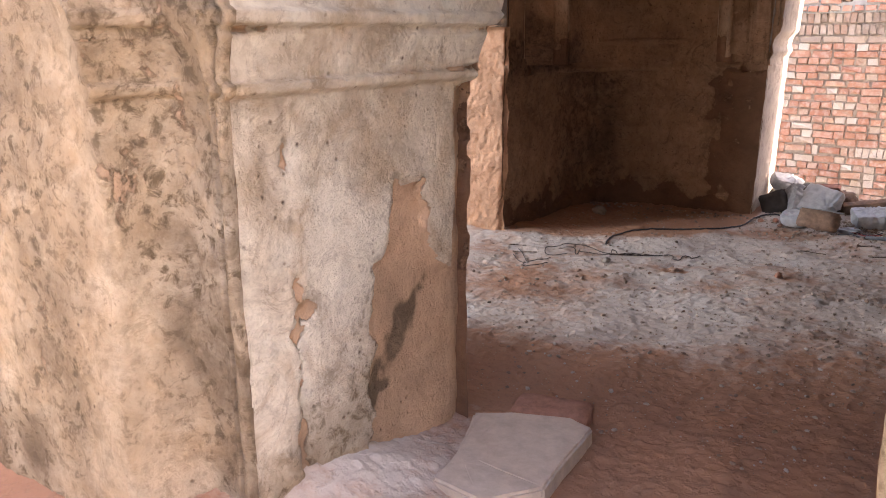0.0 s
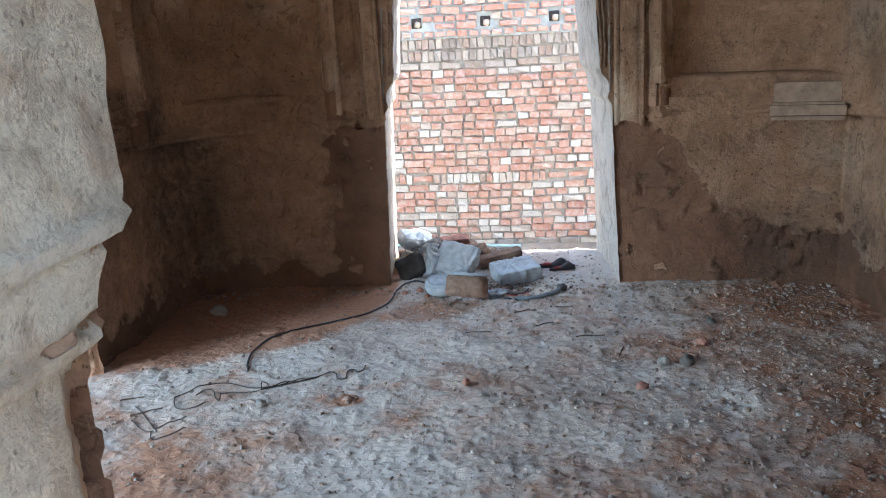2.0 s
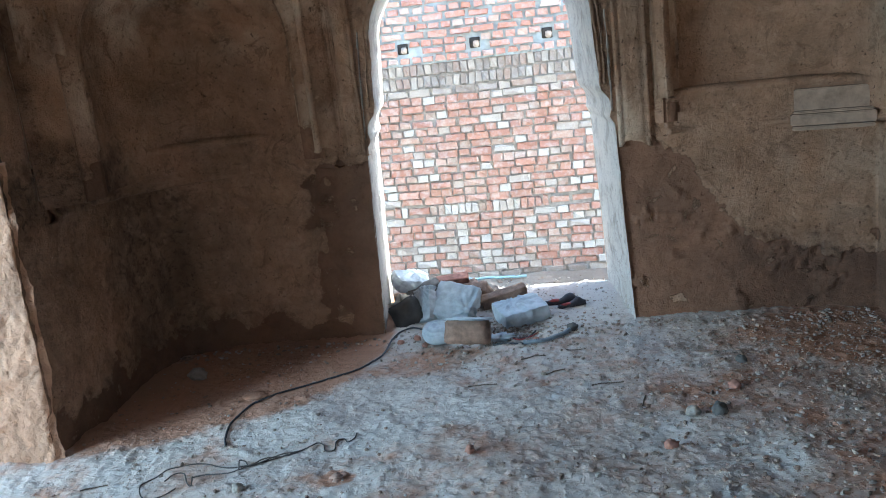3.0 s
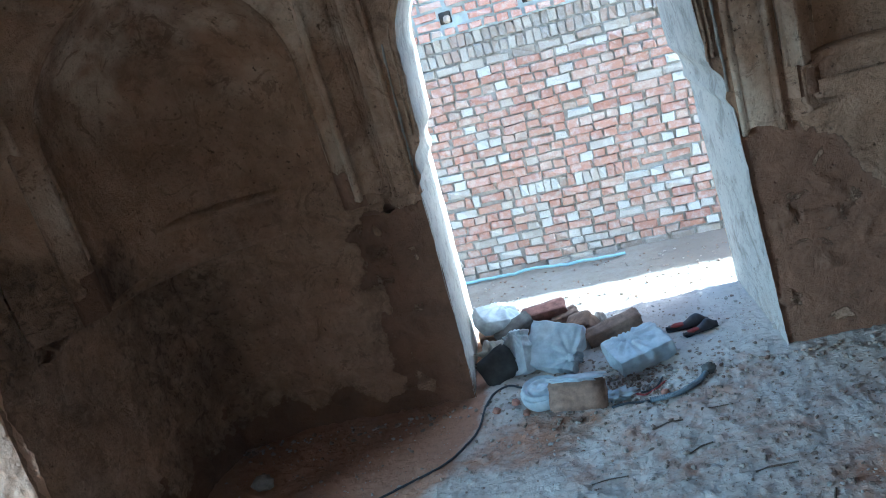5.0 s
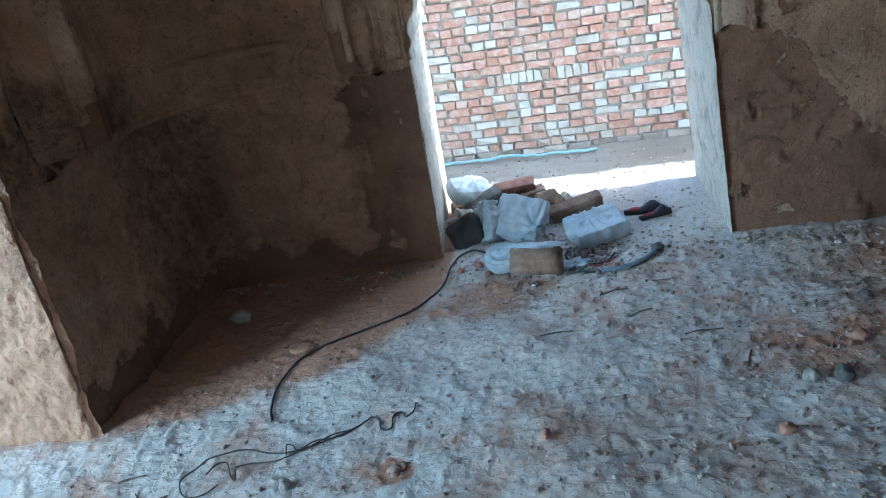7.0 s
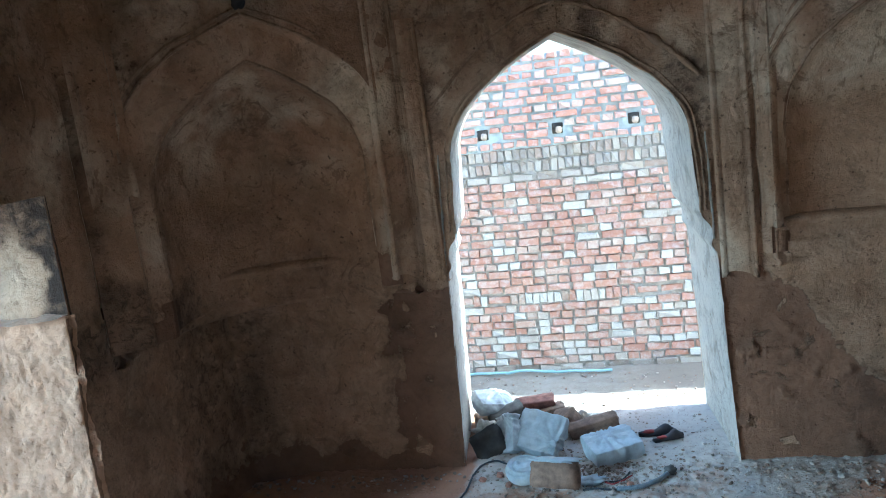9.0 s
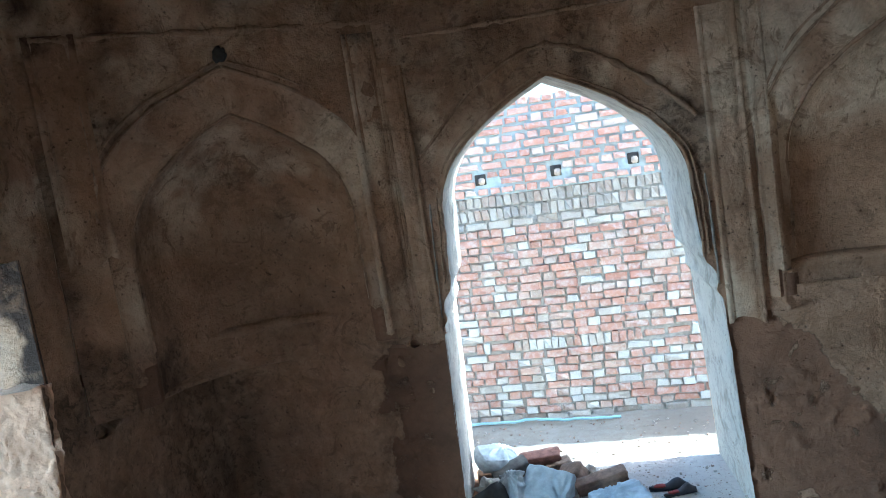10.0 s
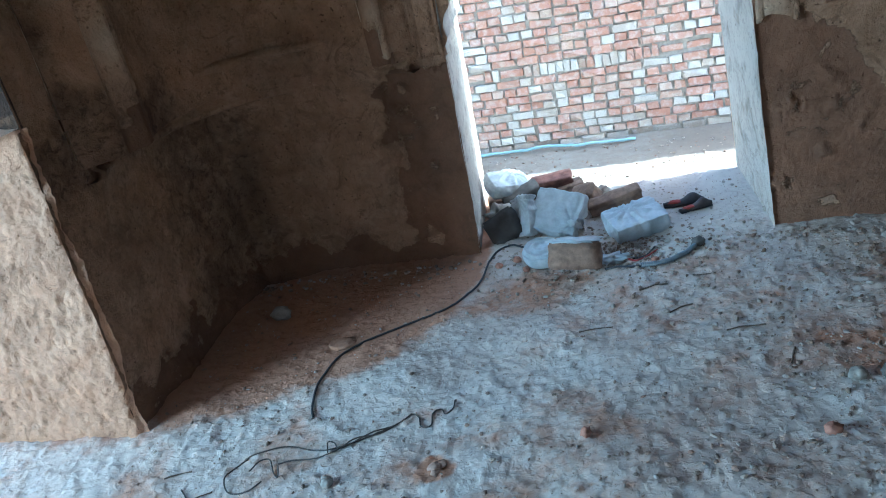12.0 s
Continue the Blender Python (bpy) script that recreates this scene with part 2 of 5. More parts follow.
PINK_BRICK = [(0.52, 0.31, 0.25), (0.49, 0.27, 0.21), (0.56, 0.40, 0.34), (0.54, 0.34, 0.285), (0.55, 0.45, 0.40), (0.47, 0.25, 0.195)]

# ---------------------------------------------------------------- the chamber
WX0, WX1, WY0, WY1, TOP = -2.13, 1.5, 2.33, 5.79, 3.05     # inner faces
YOUT = 6.5                                                  # outer face of the north wall
SKEW = -0.085                                               # sideways run of the north passage
CX = -0.337                                                 # middle of the north doorway


def north_hw(z):
    """Half the width of the north doorway at height z: leaning jambs, a stepped impost, a pointed arch."""
    z = np.asarray(z, float)
    h = np.interp(z, [0, 1.015, 1.03, 1.05, 1.09, 1.13, 1.155, 1.17, 1.19, 1.5], [0.648, 0.612, 0.600, 0.588, 0.598, 0.592, 0.578, 0.562, 0.552, 0.532])
    u = np.clip((z - 1.5) / (2.05 - 1.5), 0, 1)
    return h * (1 - u ** 2.35)


def levels(*zs, n=0.03):
    out = [zs[0]]
    for a, b in zip(zs[:-1], zs[1:]):
        out.extend(span(a, b, max(2, int((b - a) / n)))[1:])
    return np.array(out)


def rough(p, normal, masks, amp=0.009, seed=3):
    """Uneven hand-laid plaster: moves the points along the normal, lower where the render is bare."""
    d = amp * fbm(p, 2.5, seed, 4) + amp * 0.4 * fbm(p, 16, seed + 9, 2) - 0.016 * step(masks.get("mud", 0.0) + 0.3 * fbm(p, 9, 5, 4), 0.46, 0.54)
    return p + d[..., None] * np.array(normal, float)


def inside_masks(p):
    """Where the render is bare, sooty or pale, inside the chamber; some shade and bounced light is painted in."""
    x, y, z = p[..., 0], p[..., 1], p[..., 2]
    n, n2 = fbm(p, 2.2, 21, 4), fbm(p, 7, 22, 4)
    west, east = step(-x, 0.35, 0.5), step(x, -0.3, -0.1)
    wob = 0.11 * n2 + 0.04 * n + 0.04 * fbm(p, 22, 23, 3)
    # the plaster has come away below the pilasters; one old panel is left in each corner bay
    low = step(0.96 + 0.5 * wob - z, -0.06, 0.06)
    panel_w = step(-x + wob, 1.22, 1.32) * step(z + wob, 0.10, 0.22)
    edge_e = np.interp(x, [0.44, 0.62, 0.75, 0.9, 1.1, 1.5], [0.93, 0.78, 0.55, 0.42, 0.36, 0.30])
    panel_e = step(z - edge_e + wob, -0.05, 0.05) * step(x, 0.42, 0.5)
    mud = low * (1 - np.where(x > -0.34, panel_e, panel_w)) * (0.82 + 0.5 * np.clip(n2, -0.4, 0.3))
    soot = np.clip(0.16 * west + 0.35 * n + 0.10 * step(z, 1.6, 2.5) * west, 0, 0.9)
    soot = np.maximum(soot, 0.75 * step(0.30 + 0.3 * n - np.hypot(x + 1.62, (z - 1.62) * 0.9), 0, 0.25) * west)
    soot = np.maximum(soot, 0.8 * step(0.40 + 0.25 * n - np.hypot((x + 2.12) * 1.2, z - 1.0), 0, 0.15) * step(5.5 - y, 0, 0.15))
    # low in the west and towards the corner: shade put into the colour, over stains
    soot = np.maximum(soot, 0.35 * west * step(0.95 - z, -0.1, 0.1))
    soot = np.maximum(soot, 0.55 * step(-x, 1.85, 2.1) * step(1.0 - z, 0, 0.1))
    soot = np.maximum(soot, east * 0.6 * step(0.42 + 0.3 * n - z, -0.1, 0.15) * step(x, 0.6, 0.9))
    # the corner itself darkened again, in place of its shade
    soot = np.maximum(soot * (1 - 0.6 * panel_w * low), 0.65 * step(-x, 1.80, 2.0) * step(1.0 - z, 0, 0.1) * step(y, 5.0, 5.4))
    # paler plaster higher up, lifted further to stand for bounced light
    pale = np.clip(east * step(x, 0.3, 0.5) * (0.5 * n - 0.05 + 1.1 * step(z, 1.5, 1.85)), 0, 1)
    pale = np.maximum(pale, np.clip(0.28 + 0.9 * n2, 0, 0.75) * step(z, 1.45, 1.75))
    return {"mud": mud, "soot": soot, "pale": pale}


def raised_masks(p):
    """The raised bands keep more of their lime than the fields between them."""
    m = inside_masks(p)
    n = fbm(p * [1, 1, 0.35], 6, 24, 4)
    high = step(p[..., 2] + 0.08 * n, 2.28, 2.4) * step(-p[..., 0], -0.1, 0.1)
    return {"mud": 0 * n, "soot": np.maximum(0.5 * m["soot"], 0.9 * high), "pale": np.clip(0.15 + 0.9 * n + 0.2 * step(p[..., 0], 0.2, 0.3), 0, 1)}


def field_masks(p):
    m = inside_masks(p)
    n = fbm(p, 5, 25, 4)
    high = step(p[..., 2], 1.3, 1.45)
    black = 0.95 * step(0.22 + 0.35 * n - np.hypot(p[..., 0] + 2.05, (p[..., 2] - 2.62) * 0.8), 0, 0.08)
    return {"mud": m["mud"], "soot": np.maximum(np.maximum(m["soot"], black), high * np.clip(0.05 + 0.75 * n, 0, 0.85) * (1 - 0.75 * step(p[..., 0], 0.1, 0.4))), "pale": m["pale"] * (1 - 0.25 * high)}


def wall_grid(b, p, normal, masks=inside_masks, amp=0.009, seed=3):
    m = masks(p)
    b.grid(rough(p, normal, m, amp, seed), **m)


def arch_wall(b, axis_pt, along, normal, s0, s1, zlist, hw, face, top, masks, amp=0.009, seed=3, cols=16):
    """One face of a wall with an arched opening: two sides and the stretch over the tip."""
    ax, al, nm = (np.array(q, float) for q in (axis_pt, along, normal))
    zt = zlist[-1]
    w = hw(zlist)
    for side in (-1, 1):
        end = s0 if side < 0 else s1
        u = span(0, 1, cols)
        s = side * w[:, None] * (1 - u) + end * u
        p = ax + al * s[..., None] + np.array([0, 0, 1.0]) * zlist[:, None, None]
        if side < 0:
            p = p[:, ::-1]
        wall_grid(b, p, nm, masks, amp, seed)
    zz = levels(zt, top, n=0.05)
    s = span(s0, s1, 2 * cols)
    p = ax + al * s[None, :, None] + np.array([0, 0, 1.0]) * zz[:, None, None]
    wall_grid(b, p, nm, masks, amp, seed)


def reveal(b, axis_pt, along, normal, zlist, hw, depth, masks, amp=0.004, seed=8, n=14, skew=0.0):
    """The jambs and the soffit through the wall's thickness; the normal points into the wall."""
    ax, al, nm = (np.array(q, float) for q in (axis_pt, along, normal))
    w = hw(zlist)
    s = np.concatenate([-w, w[::-1][1:]])
    z = np.concatenate([zlist, zlist[::-1][1:]])
    d = span(0, depth, n)
    p = ax + al * (s[:, None] + skew * d / depth)[..., None] + nm * d[None, :, None] + np.array([0, 0, 1.0]) * z[:, None, None]
    m = masks(p)
    r = (amp * fbm(p, 3, seed, 4) + amp * 0.5 * fbm(p, 18, seed, 2))[..., None] * np.sign(-s)[:, None, None] * al
    b.grid(p + r, **m)


def reveal_masks(p):
    n = fbm(p, 3, 31, 4)
    return {"mud": 0 * n, "soot": np.clip(0.15 * n, 0, 0.3), "pale": np.clip(1.5 + 0.5 * n, 0.8, 2)}


ZN = levels(0 - 0.05, 1.0, 1.2, 1.5, 2.0, 2.05, n=0.012)
b = Build()
arch_wall(b, (CX, WY1, 0), (1, 0, 0), (0, -1, 0), -1.06 - CX, 0.46 - CX, ZN, north_hw, None, TOP, field_masks, cols=40)
arch_wall(b, (CX + SKEW, YOUT, 0), (1, 0, 0), (0, 1, 0), WX0 - 0.75 - CX - SKEW, WX1 + 0.75 - CX - SKEW, levels(-0.6, 1.0, 1.2, 1.5, 2.0, 2.05, n=0.03), north_hw, None, 3.4, reveal_masks)
tagged(b.object("wall_north", PLASTER), "old plastered north wall with a pointed arched doorway", "wall", kind="structure")

b = Build()
reveal(b, (CX, WY1, 0), (1, 0, 0), (0, 1, 0), ZN, north_hw, YOUT - WY1, reveal_masks, n=40, skew=SKEW)
tagged(b.object("wall_reveal", LIMEWASH), "pale limewashed reveal of the arched doorway", "wall", kind="structure")

ARCHES = {"northwest": (1.75, 2.276, 0.565, 1.55, 2.094, 0.475, 0.03, 0.05), "northeast": (1.6, 2.25, 0.655, 1.5, 2.085, 0.565, 0.03, 0.09)}


def pointed(z, width, spring, tip):
    """Half the width of a pointed arch at height z."""
    return width * (1 - np.clip((np.asarray(z, float) - spring) / (tip - spring), 0, 1) ** 2.5)



def corner(name, va, vb, c, flip, label):
    """A corner bay: the walls meet below a ledge, and a pointed squinch arch spans the corner above it."""
    S1, T1, W1, S2, T2, W2, o1, o2 = ARCHES[name[5:]]
    va, vb, c = (np.array((*q, 0), float) for q in (va, vb, c))
    mid, e = (va + vb) / 2, (va - vb)
    half = np.linalg.norm(e) / 2
    e = e / np.linalg.norm(e)
    nrm = np.array((-e[1], e[0], 0)) if not flip else np.array((e[1], -e[0], 0))
    sc, dc = (c - mid) @ e, (c - mid) @ nrm
    up = np.array([0, 0, 1.0])
    bld = Build()
    # below the ledge: two straight walls with a soft inner corner
    u = span(0, 1, 150)
    k = 0.10
    line = np.where(u[:, None] < 0.5, va + (c - va) * (2 * u[:, None]), c + (vb - c) * (2 * u[:, None] - 1))
    round_ = np.exp(-((u - 0.5) / k) ** 2)[:, None] * 0.16
    line = line - round_ * nrm * 0.5
    z = levels(-0.05, 1.04, n=0.013)
    p = line[None] + up * z[:, None, None]
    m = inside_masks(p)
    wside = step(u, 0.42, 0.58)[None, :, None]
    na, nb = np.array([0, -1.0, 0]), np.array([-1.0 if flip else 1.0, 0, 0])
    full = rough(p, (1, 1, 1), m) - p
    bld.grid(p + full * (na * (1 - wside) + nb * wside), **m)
    # above it: a concave niche closing to a pointed half-dome
    a = span(0, math.pi, 48)
    pw = 2 / 1.5
    cs, sn = np.sign(np.cos(a)) * np.abs(np.cos(a)) ** pw, np.sin(a) ** pw
    z = levels(1.0, S2, T2 - 0.06, T2 - 0.004, n=0.02)
    w = pointed(z, W2, S2, T2)
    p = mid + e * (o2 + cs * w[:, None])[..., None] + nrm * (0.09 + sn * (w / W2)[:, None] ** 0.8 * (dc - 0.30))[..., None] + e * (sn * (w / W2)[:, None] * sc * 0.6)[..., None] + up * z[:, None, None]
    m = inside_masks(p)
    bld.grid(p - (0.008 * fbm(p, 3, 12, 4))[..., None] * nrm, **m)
    # splayed arch between the face and the niche
    zo = levels(1.0, S1, T1 - 0.1, T1, n=0.02)
    zi = np.interp(zo, [1.0, S1, T1], [1.0, S2 + 0.1, T2])
    wo, wi = pointed(zo, W1, S1, T1), pointed(zi, W2, S2, T2)
    for side in (-1, 1):
        v = np.array([0, 0.12, 0.2, 0.8, 0.88, 1.0])
        dd = np.array([0, 0.03, 0.03, 0.045, 0.06, 0.09])
        s = (o1 + side * wo[:, None]) * (1 - v) + (o2 + side * wi[:, None]) * v
        zz = zo[:, None] * (1 - v) + zi[:, None] * v
        p = mid + e * s[..., None] + nrm * np.broadcast_to(dd, s.shape)[..., None] + up * zz[..., None]
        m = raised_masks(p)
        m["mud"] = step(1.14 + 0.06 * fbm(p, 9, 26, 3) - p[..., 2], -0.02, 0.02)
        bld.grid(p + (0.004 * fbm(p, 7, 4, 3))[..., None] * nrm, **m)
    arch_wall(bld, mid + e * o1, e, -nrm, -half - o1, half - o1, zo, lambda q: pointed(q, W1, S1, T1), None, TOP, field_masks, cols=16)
    tagged(bld.object(name, PLASTER), label, "wall", kind="structure")
    # the ledge at the foot of the niche, swept round its curve
    prof = np.array([(-0.09, 0.955), (0.0, 0.935), (0.018, 0.945), (0.022, 0.965), (0.006, 0.985), (0.009, 1.10), (0.026, 1.115), (0.030, 1.135), (0.014, 1.15), (-0.08, 1.155)])
    a = span(0, math.pi, 60)
    cs, sn = np.sign(np.cos(a)) * np.abs(np.cos(a)) ** pw, np.sin(a) ** pw
    base = mid + e * (cs * (half - 0.045) + sn * sc * 0.6)[:, None] + nrm * (0.02 + sn * (dc - 0.22))[:, None]
    tng = np.gradient(base, axis=0)
    tng /= np.linalg.norm(tng, axis=1)[:, None]
    out = np.stack([-tng[:, 1], tng[:, 0], 0 * a], 1)
    out *= np.sign((out @ -nrm).mean())
    p = base[None] + out[None] * (1.5 * prof[:, 0])[:, None, None] + up * prof[:, 1][:, None, None]
    p = p + (0.006 * fbm(p, 8, 40, 3))[..., None] * up
    p = np.concatenate([p[:, :1] + e * 0.03 + nrm * 0.14, p[:, :1] + e * 0.02, p, p[:, -1:] - e * 0.02, p[:, -1:] - e * 0.03 + nrm * 0.14], 1)
    lb = Build()
    lb.grid(p, **inside_masks(p))
    tagged(lb.object("trim_ledge", PLASTER), "worn plaster ledge moulding round the corner niche", "ledge", kind="structure")
    return mid, e, nrm


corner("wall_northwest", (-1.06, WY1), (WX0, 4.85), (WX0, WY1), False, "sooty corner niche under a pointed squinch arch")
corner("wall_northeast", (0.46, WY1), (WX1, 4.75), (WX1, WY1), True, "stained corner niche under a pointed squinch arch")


def strip(name, a, b_, out, z0, z1):
    """A raised pilaster strip with beaded edges between two plan points."""
    a, b_ = np.array((*a, 0), float), np.array((*b_, 0), float)
    o = np.array((*out, 0), float)
    o /= np.linalg.norm(o)
    v = np.array([0, 0, 0.1, 0.16, 0.22, 0.36, 0.5, 0.64, 0.78, 0.84, 0.9, 1, 1])
    d = np.array([-0.03, 0.015, 0.019, 0.004, 0.013, 0.013, 0.013, 0.013, 0.013, 0.004, 0.019, 0.015, -0.03])
    z = levels(z0, z1, n=0.03)
    p = a + (b_ - a) * v[None, :, None] + o * np.broadcast_to(d, (len(z), len(v)))[..., None] + np.array([0, 0, 1.0]) * z[:, None, None]
    p = np.concatenate([p[:1] - o * 0.05, p], 0)
    p[:2, :, 2] += 0.03 * fbm(p[1], 14, 2, 3)
    p = p + (0.004 * fbm(p, 9, 14, 3))[..., None] * o
    p = p + (0.006 * fbm(p, 3, 15, 3))[..., None] * o
    sb = Build()
    sb.grid(p, **raised_masks(p))
    tagged(sb.object(name, PLASTER), "worn plaster pilaster strip with beaded edges", "pilaster", kind="structure")


for a, b_, out, z0, z1 in (
        ((-1.063, WY1), (-0.95, WY1), (0, -1), 0.98, 2.2),            # beside the doorway
        ((-1.175, WY1 - 0.099), (-1.063, WY1), (0.66, -0.75), 1.02, 2.36),
        ((-2.10, 4.876), (-1.965, 4.995), (0.66, -0.75), 1.60, 2.45),
        ((0.285, WY1), (0.44, WY1), (0, -1), 0.90, 2.22),
        ((0.475, WY1 - 0.015), (0.525, WY1 - 0.065), (-0.7, -0.7), 1.12, 2.3)):
    strip("trim_pilaster", a, b_, out, z0, z1)

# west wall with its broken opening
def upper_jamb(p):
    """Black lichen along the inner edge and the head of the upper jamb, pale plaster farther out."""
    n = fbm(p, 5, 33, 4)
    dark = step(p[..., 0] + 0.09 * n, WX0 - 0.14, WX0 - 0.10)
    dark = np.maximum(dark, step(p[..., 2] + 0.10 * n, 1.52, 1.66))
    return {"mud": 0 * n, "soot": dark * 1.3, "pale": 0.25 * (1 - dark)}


b = Build()
JW, JU, LZ = 4.58, 4.66, 1.68
zl = levels(-0.05, 1.22, n=0.03)
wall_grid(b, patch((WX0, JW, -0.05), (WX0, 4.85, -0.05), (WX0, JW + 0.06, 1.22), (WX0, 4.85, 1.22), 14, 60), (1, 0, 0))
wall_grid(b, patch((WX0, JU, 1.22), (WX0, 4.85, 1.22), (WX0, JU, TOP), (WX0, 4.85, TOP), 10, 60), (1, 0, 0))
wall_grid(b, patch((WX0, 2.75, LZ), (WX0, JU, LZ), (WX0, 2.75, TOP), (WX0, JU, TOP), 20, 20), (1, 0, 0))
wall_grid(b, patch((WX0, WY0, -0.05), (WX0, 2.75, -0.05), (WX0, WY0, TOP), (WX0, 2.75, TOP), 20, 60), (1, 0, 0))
T = 0.75
wall_grid(b, patch((WX0 - T, 1.95, LZ), (WX0, 2.75, LZ), (WX0 - T, JU, LZ), (WX0, JU, LZ), 14, 20), (0, 0, -1))
wall_grid(b, patch((WX0, 2.75, -0.05), (WX0 - T, 1.95, -0.05), (WX0, 2.75, LZ), (WX0 - T, 1.95, LZ), 14, 40), (0, 1, 0))
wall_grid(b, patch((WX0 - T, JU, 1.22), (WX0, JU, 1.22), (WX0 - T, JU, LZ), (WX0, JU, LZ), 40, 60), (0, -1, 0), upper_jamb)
for y0, y1, z0, z1 in ((JU, 6.5, 1.22, 3.4), (JW, 6.5, -0.1, 1.22), (1.31, 1.95, -0.1, 3.4), (1.95, JU, LZ, 3.4)):
    wall_grid(b, patch((WX0 - T, y1, z0), (WX0 - T, y0, z0), (WX0 - T, y1, z1), (WX0 - T, y0, z1), 20, 20), (-1, 0, 0), reveal_masks)
tagged(b.object("wall_west", PLASTER), "plastered west wall with a broken open doorway", "wall", kind="structure")

# the broken jamb that catches the daylight
b = Build()
JX = WX0 + 0.03
p = patch((WX0 - T, JW, -0.05), (JX, JW, -0.05), (WX0 - T, JW, 1.23), (JX, JW, 1.23), 90, 140)
rag = 0.010 * fbm(p, 3, 50, 5, 0.6) + 0.006 * fbm(p, 18, 51, 3) + 0.006 * fbm(p, 45, 57, 2)
edge = step(p[..., 0], WX0 - 0.05, JX) ** 2
p[..., 1] += rag + edge * 0.025 + 0.05 * p[..., 2]
p[..., 0] -= edge * (0.02 + 0.016 * fbm(p * [0, 0, 1], 7, 53, 4))
n = fbm(p, 4, 54, 4)
b.grid(p, mud=0.15 + 0.4 * n, pale=0 * n, soot=np.clip(0.25 * n, 0, 0.2))
topp = patch((WX0 - T, JW, 1.23), (JX - 0.04, JW, 1.23), (WX0 - T, JU, 1.235), (JX - 0.04, JU, 1.235), 40, 5)
topp[..., 2] += 0.012 * fbm(topp, 9, 55, 3)
b.grid(topp, mud=0.3, pale=0.4, soot=0)
tagged(b.object("wall_jamb", RUBBLE), "rough broken masonry jamb of the west doorway", "wall", kind="structure")

# east wall, closed
b = Build()
wall_grid(b, patch((WX1, 4.75, -0.05), (WX1, WY0, -0.05), (WX1, 4.75, TOP), (WX1, WY0, TOP), 90, 100), (-1, 0, 0))
wall_grid(b, patch((WX1 + T, 1.31, -0.6), (WX1 + T, 6.5, -0.6), (WX1 + T, 1.31, 3.4), (WX1 + T, 6.5, 3.4), 20, 20), (1, 0, 0), reveal_masks)
tagged(b.object("wall_east", PLASTER), "stained plaster east wall", "wall", kind="structure")

# south wall: the thick entrance with an impost, and a stepped outer order
SX = -0.092                                  # middle of the entrance
SYO, SYS = 1.31, 1.475                       # outer face, step


def outer_masks(p):
    x, y, z = p[..., 0], p[..., 1], p[..., 2]
    n = fbm(p, 2.6, 61, 5)
    mud = 0.42 * step(fbm(p * [1, 1, 0.6], 3.2, 62, 4), 0.5, 0.9)
    return {"mud": mud, "soot": np.clip(0.8 * fbm(p * [1, 1, 0.5], 4, 63, 5) + 0.55, 0.1, 0.95), "pale": np.clip(0.4 * n + 0.12, 0, 0.7)}


def jamb_masks(p):
    y, z = p[..., 1], p[..., 2]
    n = fbm(p, 4, 71, 4)
    # a tall scar of bare brown render, and an eroded inner edge
    left = np.interp(z, [0.1, 0.5, 0.62, 0.84], [1.88, 1.90, 1.95, 1.97])
    right = np.interp(z, [0.38, 0.50, 0.62, 0.84], [2.4, 2.24, 2.13, 2.14])
    w = 0.03 * n + 0.022 * fbm(p, 18, 75, 4)
    scar = step(y - left + w, -0.02, 0.02) * step(right - y + w, -0.02, 0.02) * step(0.83 + w - z, -0.015, 0.015)
    scar = np.maximum(scar, step(y + 0.02 * n, 2.235, 2.265) * step(1.06 - z, 0, 0.02))
    scar = np.maximum(scar, 0.9 * step(0.02 + 0.06 * n + 0.03 * fbm(p, 16, 76, 3) - np.abs(y - 1.63), -0.01, 0.02) * step(1.0 - z, 0, 0.05))
    # dark patch painted for the shade inside a hole in the scar
    dark = 1.6 * step(0.034 + 0.03 * n + 0.03 * fbm(p, 20, 78, 3) - np.hypot(y - 2.0 - 0.75 * (z - 0.37), (z - 0.37) * 0.42), -0.012, 0.02)
    # darker towards the foot of the jamb's outer part
    foot_dark = 0.55 * step(0.42 + 0.2 * n - z, 0, 0.2) * step(2.0 - y, 0, 0.2)
    pale = np.clip(1.0 + 0.9 * fbm(p * [1, 1, 0.6], 5, 77, 4) - 0.25 * step(1.75 - y, 0, 0.2), 0, 1.2)
    lines = np.exp(-((z - 1.098) / 0.012) ** 2) + np.exp(-((z - 1.206) / 0.012) ** 2)
    pale = np.clip(pale - lines * (0.5 + 0.6 * n), 0, 1.2)
    scar = np.maximum(scar, 0.7 * np.clip(lines, 0, 1) * step(n, -0.45, 0.15))
    scar = scar * np.where(p[..., 0] > 0, 0.2, 1.0)
    return {"mud": scar, "soot": np.maximum(np.maximum(dark, foot_dark), np.clip(0.3 * n - 0.05, 0, 0.3)), "pale": pale * (1 - foot_dark)}


ZS = np.concatenate([levels(-0.05, 1.05, n=0.014), levels(1.05, 1.31, n=0.006)[1:], levels(1.31, 2.4, 2.45, n=0.025)[1:]])


def south_hw(z):
    z = np.asarray(z, float)
    # impost: two fillets and a cyma between
    prof = np.interp(z, [1.066, 1.07, 1.095, 1.1, 1.15, 1.195, 1.2, 1.212, 1.217, 1.245, 1.252, 1.3], [0, 0.022, 0.026, 0.008, 0.012, 0.026, 0.020, 0.022, 0.04, 0.044, 0.022, 0.016])
    u = np.clip((z - 1.6) / (2.45 - 1.6), 0, 1)
    return (0.638 - prof) * (1 - u ** 1.8)


